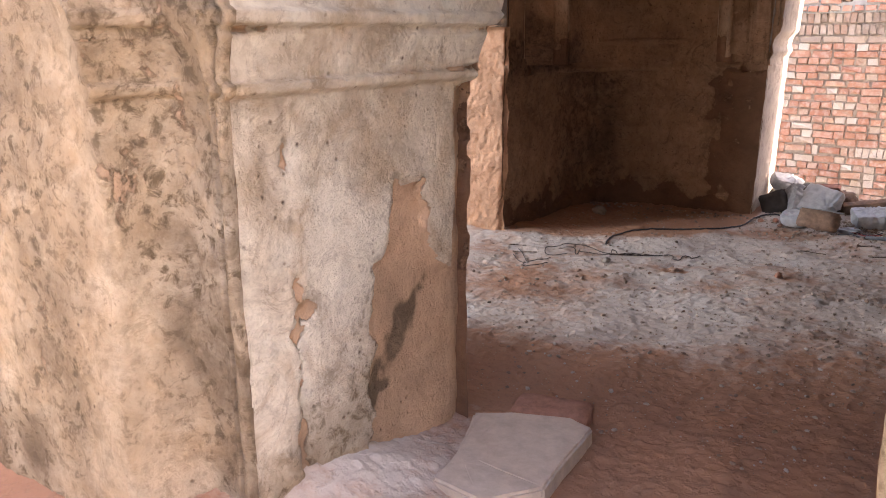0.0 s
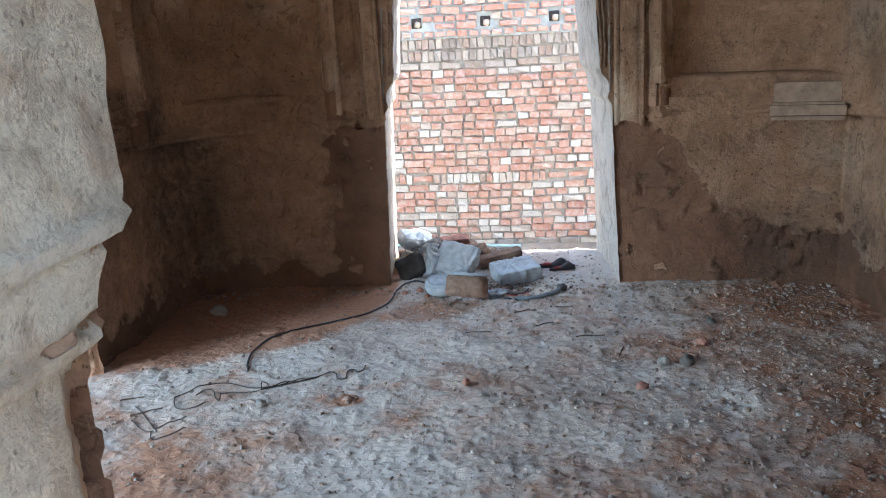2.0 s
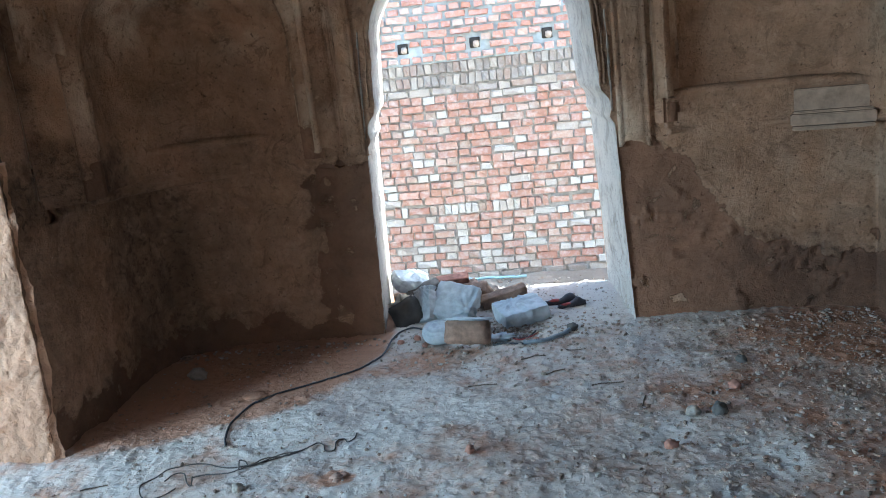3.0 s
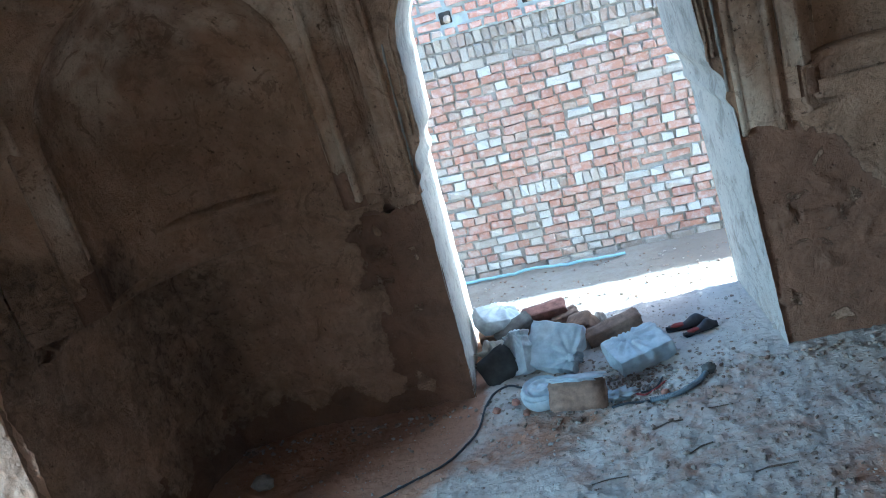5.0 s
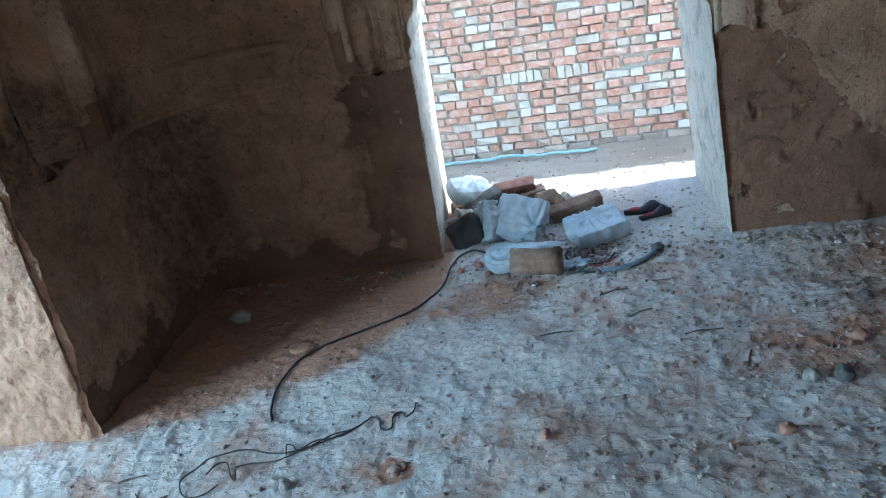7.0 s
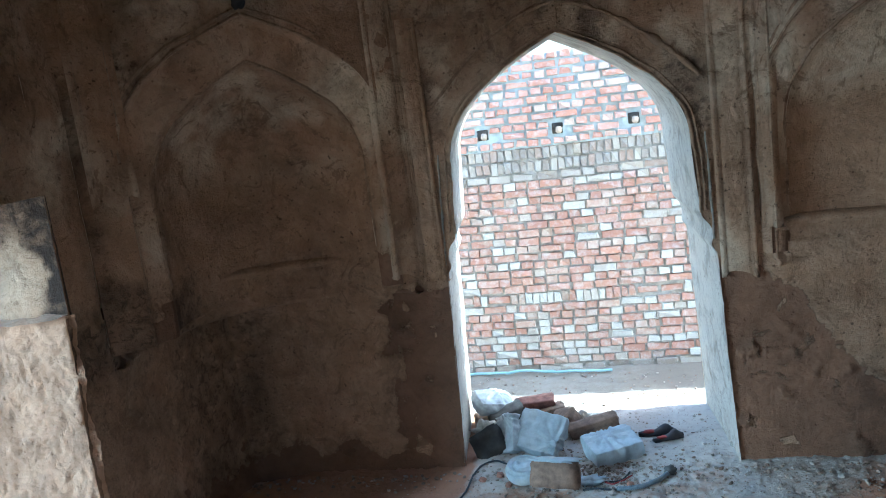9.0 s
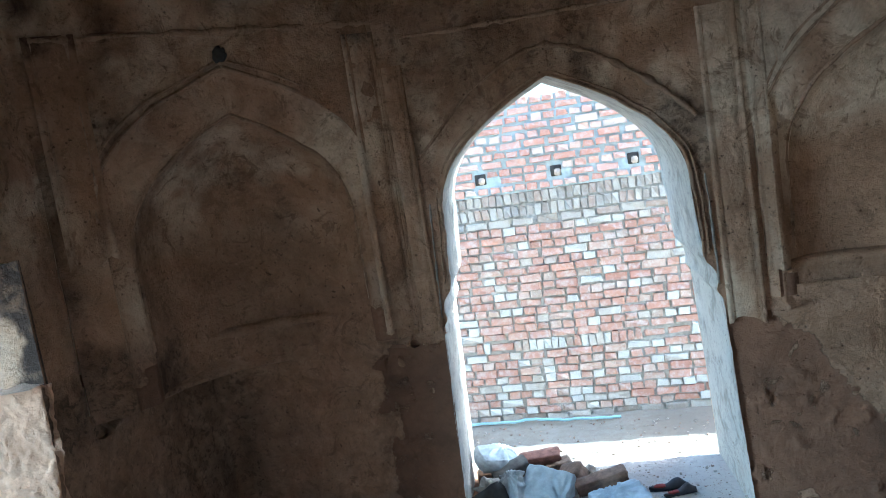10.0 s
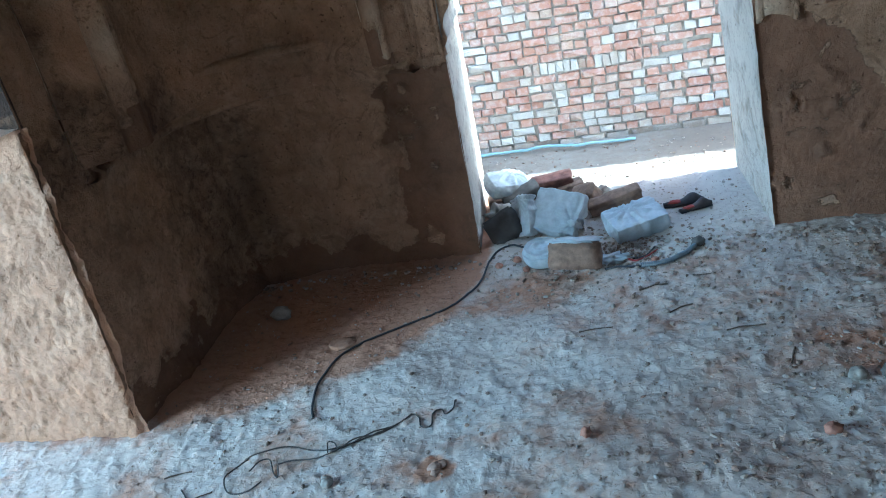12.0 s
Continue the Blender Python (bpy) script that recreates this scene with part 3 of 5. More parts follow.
def inner_y(z):
    return 2.33 + np.interp(z, [1.085, 1.1, 1.12, 1.2, 1.235, 1.26, 1.28], [0, 0.022, 0.025, 0.05, 0.10, 0.13, 0.14])


b = Build()
w = south_hw(ZS)
s = np.concatenate([-w, w[::-1][1:]])
z = np.concatenate([ZS, ZS[::-1][1:]])
v = span(0, 1, 100)
yy = SYS + (inner_y(z)[:, None] - SYS) * v
p = np.stack([np.broadcast_to((SX + s)[:, None], yy.shape), yy, np.broadcast_to(z[:, None], yy.shape)], -1)
m = jamb_masks(p)
dd = 0.010 * fbm(p, 2.2, 72, 4) + 0.004 * fbm(p, 15, 73, 3) - 0.022 * step(m["mud"] + 0.25 * fbm(p, 12, 74, 3), 0.42, 0.56) - 0.03 * step(p[..., 1], 2.25, 2.36) * (p[..., 2] < 1.06)
p[..., 0] += dd * np.where(s < 0, 1, -1)[:, None]
b.grid(p, **m)
# the step with its roll, the outer reveal and the outer face
for sg in (-1, 1):
    prof = [(0, 0.0), (0.0, -0.012), (0.004, -0.02), (0.012, -0.024), (0.022, -0.022), (0.03, -0.012), (0.034, -0.001), (0.037, 0.0), (0.05, 0.001), (0.054, -0.005), (0.062, -0.008), (0.070, -0.003), (0.075, 0.0)]
    prof += [(0.075 + 0.02 * i, 0.0) for i in range(1, 5)]
    prof += [(0.155 + 0.085 * math.sin(a), -0.165 + 0.165 * math.cos(a)) for a in span(0.1, 1.5, 14)]
    prof += [(0.244, -0.168), (0.252, -0.172), (0.27, -0.174)] + [(0.27 + 0.035 * i, SYO - SYS - 0.01) for i in range(1, 100)]
    prof = np.array(prof)
    wz = south_hw(ZS)
    p = np.stack([SX + sg * (wz[:, None] + prof[:, 0]), np.broadcast_to(SYS + prof[:, 1], (len(ZS), len(prof))), np.broadcast_to(ZS[:, None], (len(ZS), len(prof)))], -1)
    fl = np.interp(ZS, [1.06, 1.08, 1.16, 1.24, 1.28], [0, 0.012, 0.02, 0.05, 0.05])[:, None] * (prof[:, 0] < 0.26) * (prof[:, 0] > 0.036)
    p[..., 1] -= fl
    m = outer_masks(p)
    p = p + (0.012 * fbm(p, 2.4, 80, 4) + 0.006 * fbm(p, 14, 81, 3))[..., None] * np.array([0.3 * -sg, -1, 0])
    b.grid(p if sg > 0 else p[:, ::-1], **{k: (q if sg > 0 else q[:, ::-1]) for k, q in m.items()})
wall_grid(b, patch((-4, SYO, 2.45), (4, SYO, 2.45), (-4, SYO, 3.4), (4, SYO, 3.4), 60, 16), (0, -1, 0), outer_masks)
tagged(b.object("wall_south", OUTER), "thick weathered plaster entrance wall with moulded impost", "wall", kind="structure")
b = Build()
for sg in (-1, 1):
    u = span(0, 1, 20)
    xe = (WX0 if sg < 0 else WX1)
    xx = (SX + sg * south_hw(ZS))[:, None] * (1 - u) + xe * u
    p = np.stack([xx, np.broadcast_to(inner_y(ZS)[:, None], xx.shape), np.broadcast_to(ZS[:, None], xx.shape)], -1)
    wall_grid(b, p, (0, 1, 0))
wall_grid(b, patch((WX0, 2.47, 2.45), (WX1, 2.47, 2.45), (WX0, 2.47, TOP), (WX1, 2.47, TOP), 30, 10), (0, 1, 0))
tagged(b.object("wall_south_inner", PLASTER), "inner plaster face of the entrance wall", "wall", kind="structure")

# ceiling slab over everything, with a parapet line left plain
b = Build()
b.grid(patch((WX0 - T, SYO, TOP), (WX1 + T, SYO, TOP), (WX0 - T, YOUT, TOP), (WX1 + T, YOUT, TOP), 30, 30), mud=0.2, soot=0.5, pale=0)
b.grid(patch((WX0 - T - .02, SYO, 3.4), (WX1 + T + .02, SYO, 3.4), (WX0 - T - .02, YOUT, 3.4), (WX1 + T + .02, YOUT, 3.4), 4, 4), mud=0, soot=0.3, pale=0.3)
tagged(b.object("ceiling", PLASTER), "dark plastered ceiling", "ceiling", kind="structure")


# ---------------------------------------------------------------- floors and ground
def floor_z(x, y):
    """The trodden earth floor: lumps, a low rise in the doorway, rubble against the entrance jamb."""
    p = np.stack([x, y, 0 * x], -1)
    lumps = 0.012 * fbm(p, 3.5, 90, 3) + 0.006 * np.clip(fbm(p, 11, 91, 4), 0.05, 2) + 0.008 * np.clip(fbm(p, 30, 92, 3), 0.2, 2) + 0.003 * fbm(p, 60, 93, 2)
    sill = 0.03 * step(y, 5.4, 6.0) - 0.57 * step(y, 6.45, 7.2)
    heap = 0.15 * np.exp(-(((x + 0.85) / 0.28) ** 2 + ((y - 1.7) / 0.38) ** 2))
    return lumps + sill + heap


def dust(x, y):
    p = np.stack([x, y, 0 * x], -1)
    n = fbm(p, 1.6, 95, 4)
    d = 0.66 * step(y + 0.4 * n, 2.9, 3.8) + (0.3 * n + 0.25 * fbm(p, 6, 96, 4)) * step(y + 0.3 * n, 3.2, 3.8) - 0.22 * step(x + 0.5 * n, -0.3, 0.9)
    # red earth shows here; its edge paints in the west jamb's cast shadow
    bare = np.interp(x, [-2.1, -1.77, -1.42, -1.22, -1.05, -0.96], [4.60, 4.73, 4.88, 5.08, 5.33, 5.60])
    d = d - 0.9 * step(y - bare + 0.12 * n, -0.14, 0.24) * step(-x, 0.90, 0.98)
    d = d - 0.35 * step(x, 0.5, 1.3) * step(y, 4.8, 5.5) + 0.4 * step(y, 5.45, 5.85)
    d = d - 0.6 * step(0.06 + 0.05 * fbm(p, 9, 98, 3) - np.hypot(x + 0.9, y - 4.35), -0.02, 0.03)
    d = d + 0.9 * np.exp(-(((x + 0.75) / 0.35) ** 2 + ((y - 1.85) / 0.45) ** 2))
    return np.clip(d, 0, 1)


x, y = np.meshgrid(span(-2.95, 2.3, 560), span(1.2, 6.6, 580))
b = Build()
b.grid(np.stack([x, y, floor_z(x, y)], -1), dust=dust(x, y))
tagged(b.object("floor", EARTH), "trodden reddish earth floor covered with pale dust", "floor", kind="structure")

g = np.concatenate([-np.geomspace(400, 3.6, 24), span(-3.5, 3.0, 120), np.geomspace(3.1, 400, 24)])
gy = np.concatenate([-np.geomspace(400, 0.5, 20), span(-0.4, 1.2, 20), span(1.3, 6.3, 6), span(6.35, 9.2, 110), np.geomspace(9.3, 400, 20)])
x, y = np.meshgrid(g, gy)
p = np.stack([x, y, 0 * x], -1)
z = np.where(y > 4, floor_z(x, np.maximum(y, 6.35)) - 0.03 * (y < 6.5), floor_z(x, np.minimum(y, 1.25)))
z = np.where((y > 1.25) & (y < 6.4) & (x > -2.9) & (x < 2.27), -0.12, z)
b = Build()
b.grid(np.stack([x, y, z], -1), dust=np.clip(0.5 + 0.4 * fbm(p, 1.2, 97, 4), 0, 1))
tagged(b.object("ground", YARD), "sandy open ground round the building", "ground", kind="structure")

# unseen yard walls, added to close the place and hold back sky light
b = Build()
wall_grid(b, patch((-5.6, 7.5, -0.2), (-5.6, -4.5, -0.2), (-5.6, 7.5, 2.1), (-5.6, -4.5, 2.1), 80, 30), (1, 0, 0), reveal_masks, 0.03)
wall_grid(b, patch((-5.6, 7.5, 2.1), (-5.6, -3, 2.1), (-6.0, 7.5, 2.1), (-6.0, -3, 2.1), 20, 4), (0, 0, 1), reveal_masks)
# south and east walls, added out of view to cut light on the entrance
wall_grid(b, patch((-5.6, -4.5, -0.2), (6, -4.5, -0.2), (-5.6, -4.5, 2.6), (6, -4.5, 2.6), 60, 30), (0, 1, 0), reveal_masks, 0.03)
wall_grid(b, patch((6, -4.5, -0.2), (6, 1.6, -0.2), (6, -4.5, 1.3), (6, 1.6, 1.3), 40, 30), (-1, 0, 0), reveal_masks, 0.03)
tagged(b.object("wall_yard", OUTER), "pale weathered yard wall beyond the west doorway", "wall", kind="structure")

# ---------------------------------------------------------------- boundary wall of bricks
BY, BZ0, COURSE, BL = 8.76, -0.55, 0.066, 0.188
MORTAR = plain("grey_mortar", (0.38, 0.375, 0.36), 0.95, 0.45, 26, 0.8)
MORTAR_PALE = plain("pale_lime_mortar", (0.47, 0.56, 0.61), 0.95, 0.3, 26, 0.8)
BRICK = brickish("brick_red", RED_BRICK, 0.5)
BRICK_HEAD = brickish("brick_header", HEAD_BRICK, 0.5)
BRICK_GREY = brickish("brick_grey", GREY_BRICK, 0.3)
BRICK_PINK = brickish("brick_pink", PINK_BRICK, 0.5)
BRICK_REST = brickish("brick_rest", RED_BRICK, 0.5, True)

rng = random.Random(11)
bwall = tagged(new("boundary_wall"), "rough boundary wall of red and whitened bricks", "wall", kind="structure")
b = Build()
pm = patch((-9, BY + 0.0, BZ0 - 0.1), (6, BY + 0.0, BZ0 - 0.1), (-9, BY + 0.0, 1.33), (6, BY + 0.0, 1.33), 500, 70)
pm[..., 1] += 0.008 * fbm(pm, 11, 43, 3)
b.grid(pm)
b.grid(patch((-9, BY + 0.02, 2.05), (6, BY + 0.02, 2.05), (-9, BY + 0.3, 2.05), (6, BY + 0.3, 2.05), 20, 3))
b.grid(patch((6, BY + 0.3, BZ0 - 0.1), (-9, BY + 0.3, BZ0 - 0.1), (6, BY + 0.3, 2.05), (-9, BY + 0.3, 2.05), 20, 3))
part("mortar", b.mesh("mortar", MORTAR), MORTAR, bwall)
b = Build()
pm = patch((-9, BY - 0.012, 1.33), (6, BY - 0.012, 1.33), (-9, BY - 0.012, 2.05), (6, BY - 0.012, 2.05), 500, 40)
pm[..., 1] += 0.010 * fbm(pm, 9, 44, 3)
b.grid(pm)
b.grid(patch((-9, BY - 0.012, 2.05), (6, BY - 0.012, 2.05), (-9, BY + 0.3, 2.05), (6, BY + 0.3, 2.05), 60, 3))
part("mortar", b.mesh("mortar", MORTAR_PALE), MORTAR_PALE, bwall, "pale bluish lime mortar")


def brick_mesh(l, h, d, seed):
    r = random.Random(seed)
    bm = bmesh.new()
    bmesh.ops.create_cube(bm, size=1)
    bmesh.ops.bevel(bm, geom=bm.edges[:], offset=0.05, segments=1, affect="EDGES")
    for v in bm.verts:
        v.co.x, v.co.y, v.co.z = v.co.x * l, v.co.y * d, v.co.z * h
        v.co += Vector((r.uniform(-1, 1), r.uniform(-1, 1), r.uniform(-1, 1))) * 0.007
    return bm


def mesh_of(bm, name, mat):
    me = bpy.data.meshes.new(name)
    bm.to_mesh(me)
    bm.free()
    me.materials.append(mat)
    return me


shapes = {}
for mat, tag in ((BRICK, "r"), (BRICK_GREY, "g"), (BRICK_PINK, "p")):
    for form, (l, h) in {"s": (BL - 0.009, COURSE - 0.009), "h": (0.090, COURSE - 0.009), "v": (0.051, 0.094)}.items():
        own = BRICK_HEAD if tag == "r" and form != "s" else mat
        slim = 0.008 if tag == "p" else 0.0
        shapes[tag, form] = [mesh_of(brick_mesh(l - slim, h - slim, 0.06, hash_ * 5 + 1), "brick", own) for hash_ in range(8)]

placed = []
z, row = BZ0, 0
HOLES = [(-1.20, 1.47), (-0.60, 1.46), (-0.01, 1.47)]
while z < 2.04:
    # English bond: stretchers and headers by turns, one course on end, two grey courses on end above
    upright = row == 9 or 1.12 < z < 1.32
    tone = "g" if (1.05 < z < 1.32 or z < BZ0 + 0.06) else "p" if z > 1.32 else "r"
    h = 0.102 if upright else COURSE
    x = -9 + rng.uniform(0, 0.15)
    heads = rng.uniform(0.92, 1.0) if row % 2 else rng.uniform(0.04, 0.2)
    while x < 6:
        if upright:
            form, l = ("v", 0.06) if (tone == "g" or rng.random() < 0.85) else ("s", BL)
        else:
            form, l = ("h", 0.098) if rng.random() < heads else ("s", BL)
        l *= rng.uniform(0.96, 1.06)
        cx, cz = x + l / 2, z + h / 2
        if not any(abs(cx - hx) < l / 2 + 0.03 and abs(cz - hz) < h / 2 + 0.02 for hx, hz in HOLES):
            placed.append((cx, cz, form, tone, rng.uniform(-1, 1), l))
        x += l
    z += h
    row += 1
near = sorted(placed, key=lambda q: (q[0] + 0.55) ** 2 + 0.35 * (q[1] - 0.6) ** 2)
for cx, cz, form, tone, r, l in near[:300]:
    ob = part("brick", rng.choice(shapes[tone, form]), None, bwall)
    ob.matrix_world = pose(cx, BY + 0.010 * r + (-0.006 if tone == "p" else 0.012), cz + rng.uniform(-0.003, 0.003) + 0.006 * math.sin(cx * 2.3) , 0, 1.4 * r * (1 if form != "v" else 2), 3 * r) @ Matrix.Diagonal((rng.uniform(0.9, 1.02), 1, rng.uniform(0.86, 1.04), 1))
restv, restf, restm = [], [], []
solid = {}
for key, forms in shapes.items():
    solid[key] = [([tuple(v.co) for v in q.vertices], [tuple(f.vertices) for f in q.polygons]) for q in forms]
for cx, cz, form, tone, r, l in near[300:]:
    vs_, fs_ = rng.choice(solid[tone, form])
    base, c, sn_ = len(restv), math.cos(0.025 * r), math.sin(0.025 * r)
    y0, z0 = BY + 0.010 * r + (-0.006 if tone == "p" else 0.012), cz + rng.uniform(-0.003, 0.003) + 0.006 * math.sin(cx * 2.3)
    kx, kz = rng.uniform(0.9, 1.02), rng.uniform(0.86, 1.04)
    vs_ = [(q[0] * kx, q[1], q[2] * kz) for q in vs_]
    restv.extend((cx + c * q[0] - sn_ * q[2], y0 + q[1], z0 + sn_ * q[0] + c * q[2]) for q in vs_)
    for f in fs_:
        restf.append(tuple(base + i for i in f))
        restm.append(3 if tone == "r" and form != "s" else "rgp".index(tone))
me = bpy.data.meshes.new("bricks")
me.from_pydata(restv, [], restf)
for mm in (BRICK_REST, brickish("brick_rest_grey", GREY_BRICK, 0.3, True), brickish("brick_rest_pink", PINK_BRICK, 0.5, True), brickish("brick_rest_header", HEAD_BRICK, 0.5, True)):
    me.materials.append(mm)
me.polygons.foreach_set("material_index", restm)
tagged(part("bricks", me, None, bwall), "", "", kind="stuff")


# ---------------------------------------------------------------- mouldings on the walls
def sweep(name, line, radius, mat, label, category, sides=8, wob=0.0, flat=1.0):
    """A round bead along a line of points."""
    line = np.array(line, float)
    t = np.gradient(line, axis=0)
    t /= np.linalg.norm(t, axis=1)[:, None] + 1e-9
    ref = np.array([0, 0, 1.0])
    side = np.cross(t, ref)
    bad = np.linalg.norm(side, axis=1) < 0.2
    side[bad] = np.cross(t[bad], [0, 1.0, 0])
    side /= np.linalg.norm(side, axis=1)[:, None]
    upv = np.cross(side, t)
    a = span(0, 2 * math.pi, sides + 1)[:-1]
    r = radius * (1 + wob * fbm(line, 25, 5, 2))[:, None, None]
    p = line[:, None] + r * (np.cos(a)[None, :, None] * side[:, None] + flat * np.sin(a)[None, :, None] * upv[:, None])
    bb = Build()
    bb.grid(p, close=True, mud=0.0, soot=0.25, pale=0.2)
    return bb.mesh(name, mat)


def trim(name, line, radius, label, wob=0.8):
    line = np.array(line, float)
    line = line + 0.006 * np.stack([fbm(line, 9, 201, 3), 0.6 * fbm(line, 9, 202, 3), fbm(line, 9, 203, 3)], -1)
    ob = new(name, sweep(name, line, radius, PLASTER, "", "", 8, wob))
    return tagged(ob, label, "moulding", kind="structure")


def along(a, b_, n=40):
    return [tuple(np.array(a) * (1 - k) + np.array(b_) * k) for k in span(0, 1, n)]


trim("trim_band", along((-0.94, WY1 - 0.002, 2.31), (0.30, WY1 - 0.002, 2.30)), 0.011, "worn horizontal plaster moulding over the doorway")
for sg in (-1, 1):
    trim("trim_arch_line", [(CX + sg * 0.585 * (1 - k), WY1 - 0.003, 1.795 + 0.405 * k + 0.06 * math.sin(k * 3.14) - 0.02 * math.exp(-((1 - k) / 0.12) ** 2)) for k in span(0, 1, 34)], 0.011 if sg > 0 else 0.007, "raised ogee outline round the doorway arch")
trim("trim_band", along((-1.0, WY1 - 0.002, 2.53), (0.30, WY1 - 0.002, 2.50)), 0.012, "worn upper plaster moulding under the ceiling")
trim("trim_crack", along((CX + 0.004, WY1 + 0.001, 2.07), (CX + 0.012, WY1 + 0.001, 2.2), 16), 0.004, "fine ridge over the tip of the arch")
zz = levels(1.2, 1.5, 2.0, 2.045, n=0.02)
for sg in (-1, 1):
    for off, rad in ((0.006, 0.006), (0.026, 0.005)):
        trim("trim_arch_edge", [(CX + sg * (north_hw(q) + off), WY1 - 0.002, q + 0.5 * off) for q in zz], rad, "fine double plaster edge of the doorway arch", 0.5)
for x0, z0, x1, z1 in ((-0.925, 1.58, -0.948, 1.06), (0.258, 1.55, 0.262, 1.08)):
    chip = np.array(along((x0, WY1 - 0.004, z0), (x1, WY1 - 0.004, z1), 30))
    chip[:, 0] += 0.004 * fbm(chip, 12, 205, 3)
    tagged(new("trim_bead", sweep("trim_bead", chip, 0.0045, LIMEWASH, "", "", 6, 0.9)), "thin chipped pale bead beside the doorway arch", "moulding", kind="structure")
for va, vb, fl in (((-1.06, WY1), (WX0, 4.85), 1), ((0.46, WY1), (WX1, 4.75), -1)):
    S1, T1, W1, S2, T2, W2, o1, o2 = ARCHES["northwest" if fl > 0 else "northeast"]
    zb = 2.42 if fl > 0 else 2.36
    trim("trim_band", along((*va, zb - 0.02), (*vb, zb + 0.02)), 0.013, "horizontal plaster moulding over the corner arch")
    mid, e = (np.array(va) + vb) / 2, np.array(va) - np.array(vb)
    e = e / np.linalg.norm(e)
    nv = np.array((-e[1], e[0])) * fl
    nv = nv * np.sign(nv[1])
    for sg in (-1, 1):
        q = levels(1.75 if fl > 0 else 1.2, 1.95, T1 - 0.05, T1, n=0.025)
        for off, rad in ((0.004, 0.007), (0.026, 0.006)):
            trim("trim_arch_edge", [(*(mid + e * (o1 + sg * (wk + off)) - nv * 0.002), zk + off) for wk, zk in zip(pointed(q, W1, S1, T1), q)], rad, "fine raised double edge of the corner arch", 0.5)
        qi = levels(1.2, S2, T2 - 0.06, T2, n=0.025)
        trim("trim_arch_edge", [(*(mid + e * (o2 + sg * (wk + 0.004)) + nv * 0.084), zk) for wk, zk in zip(pointed(qi, W2, S2, T2), qi)], 0.008, "rounded inner edge of the corner arch", 0.5)


# ---------------------------------------------------------------- loose things
def ico(seed, size, sub=2, jag=0.25, flat=1.0, scale=2.2):
    bm = bmesh.new()
    bmesh.ops.create_icosphere(bm, subdivisions=sub, radius=1)
    for v in bm.verts:
        n = v.co.normalized()
        k = 1 + jag * 1.6 * noise.fractal(n * scale + Vector((seed * 3.71, seed * 1.3, 0.5)), 0.6, 2.0, 4)
        v.co = Vector((n.x * size[0], n.y * size[1], n.z * size[2])) * k
    for f in bm.faces:
        f.smooth = True
    return bm


def block(size, seed, bev=0.006, worn=0.005, cuts=3):
    """A worn brick: a bevelled block with chipped, uneven faces."""
    bm = bmesh.new()
    bmesh.ops.create_cube(bm, size=1)
    for v in bm.verts:
        v.co = Vector((v.co.x * size[0], v.co.y * size[1], v.co.z * size[2]))
    bmesh.ops.bevel(bm, geom=bm.edges[:], offset=bev, segments=2, affect="EDGES")
    bmesh.ops.subdivide_edges(bm, edges=[e for e in bm.edges if e.calc_length() > 0.03], cuts=cuts, use_grid_fill=True)
    for v in bm.verts:
        q = v.co + Vector((seed * 1.3, seed * 2.1, 0))
        v.co += v.normal * (worn * noise.fractal(q * 18, 1.0, 2.0, 3)) + Vector((noise.noise(q * 6), noise.noise(q * 6 + Vector((9, 0, 0))), 0)) * worn * 1.2
    for f in bm.faces:
        f.smooth = True
    return bm


PILE = "heap of bricks and bags in the doorway"


def thing(name, bm, mat, m, label, category, group=""):
    me = mesh_of(bm, name, mat)
    ob = new(name, me)
    ob.matrix_world = Matrix.Translation((-0.02, 0, 0)) @ m if group == PILE else m
    return tagged(ob, label, category, group)


OLD_BRICK = plain("dusty_brown_brick", (0.30, 0.19, 0.13), 0.92, 0.5, 35, 0.7)
DARK_BRICK = plain("dark_red_brick", (0.26, 0.12, 0.09), 0.9, 0.5, 35, 0.7)
GREY_BLOCK = plain("grey_cement_block", (0.14, 0.125, 0.11), 0.92, 0.45, 30, 0.7)
PLASTIC = plain("dusty_white_plastic", (0.50, 0.53, 0.55), 0.45, 0.35, 18, 0.3)
STONE = plain("dusty_stone", (0.42, 0.37, 0.31), 0.95, 0.45, 28, 0.8)
SLAB = plain("pale_sandstone", (0.58, 0.485, 0.40), 0.92, 0.28, 16, 0.6)
RED_STONE = plain("red_broken_brick", (0.42, 0.21, 0.145), 0.93, 0.4, 30, 0.8)
DARK_SLAB = plain("sooty_dark_slab", (0.065, 0.058, 0.052), 0.92, 0.4, 30, 0.7)
CHIP = plain("dusty_brick_chip", (0.46, 0.30, 0.22), 0.95, 0.4, 50, 0.8)
RUBBER = plain("black_rubber", (0.035, 0.035, 0.04), 0.6, 0.4, 60, 0.2)
LEATHER = plain("worn_dark_leather", (0.05, 0.04, 0.045), 0.55, 0.5, 40, 0.4)
RED_CLOTH = plain("dark_red_lining", (0.33, 0.06, 0.05), 0.9, 0.4, 60, 0.4)
WIRE = plain("dull_brown_wire", (0.07, 0.055, 0.045), 0.7, 0.4, 60, 0.2)
CONDUIT = plain("grey_plastic_conduit", (0.22, 0.25, 0.28), 0.5, 0.3, 50, 0.2)
PIPE = plain("pale_blue_pipe", (0.32, 0.50, 0.58), 0.5, 0.25, 20, 0.2)
WOOD = plain("dry_twig", (0.13, 0.09, 0.06), 0.9, 0.4, 50, 0.5)

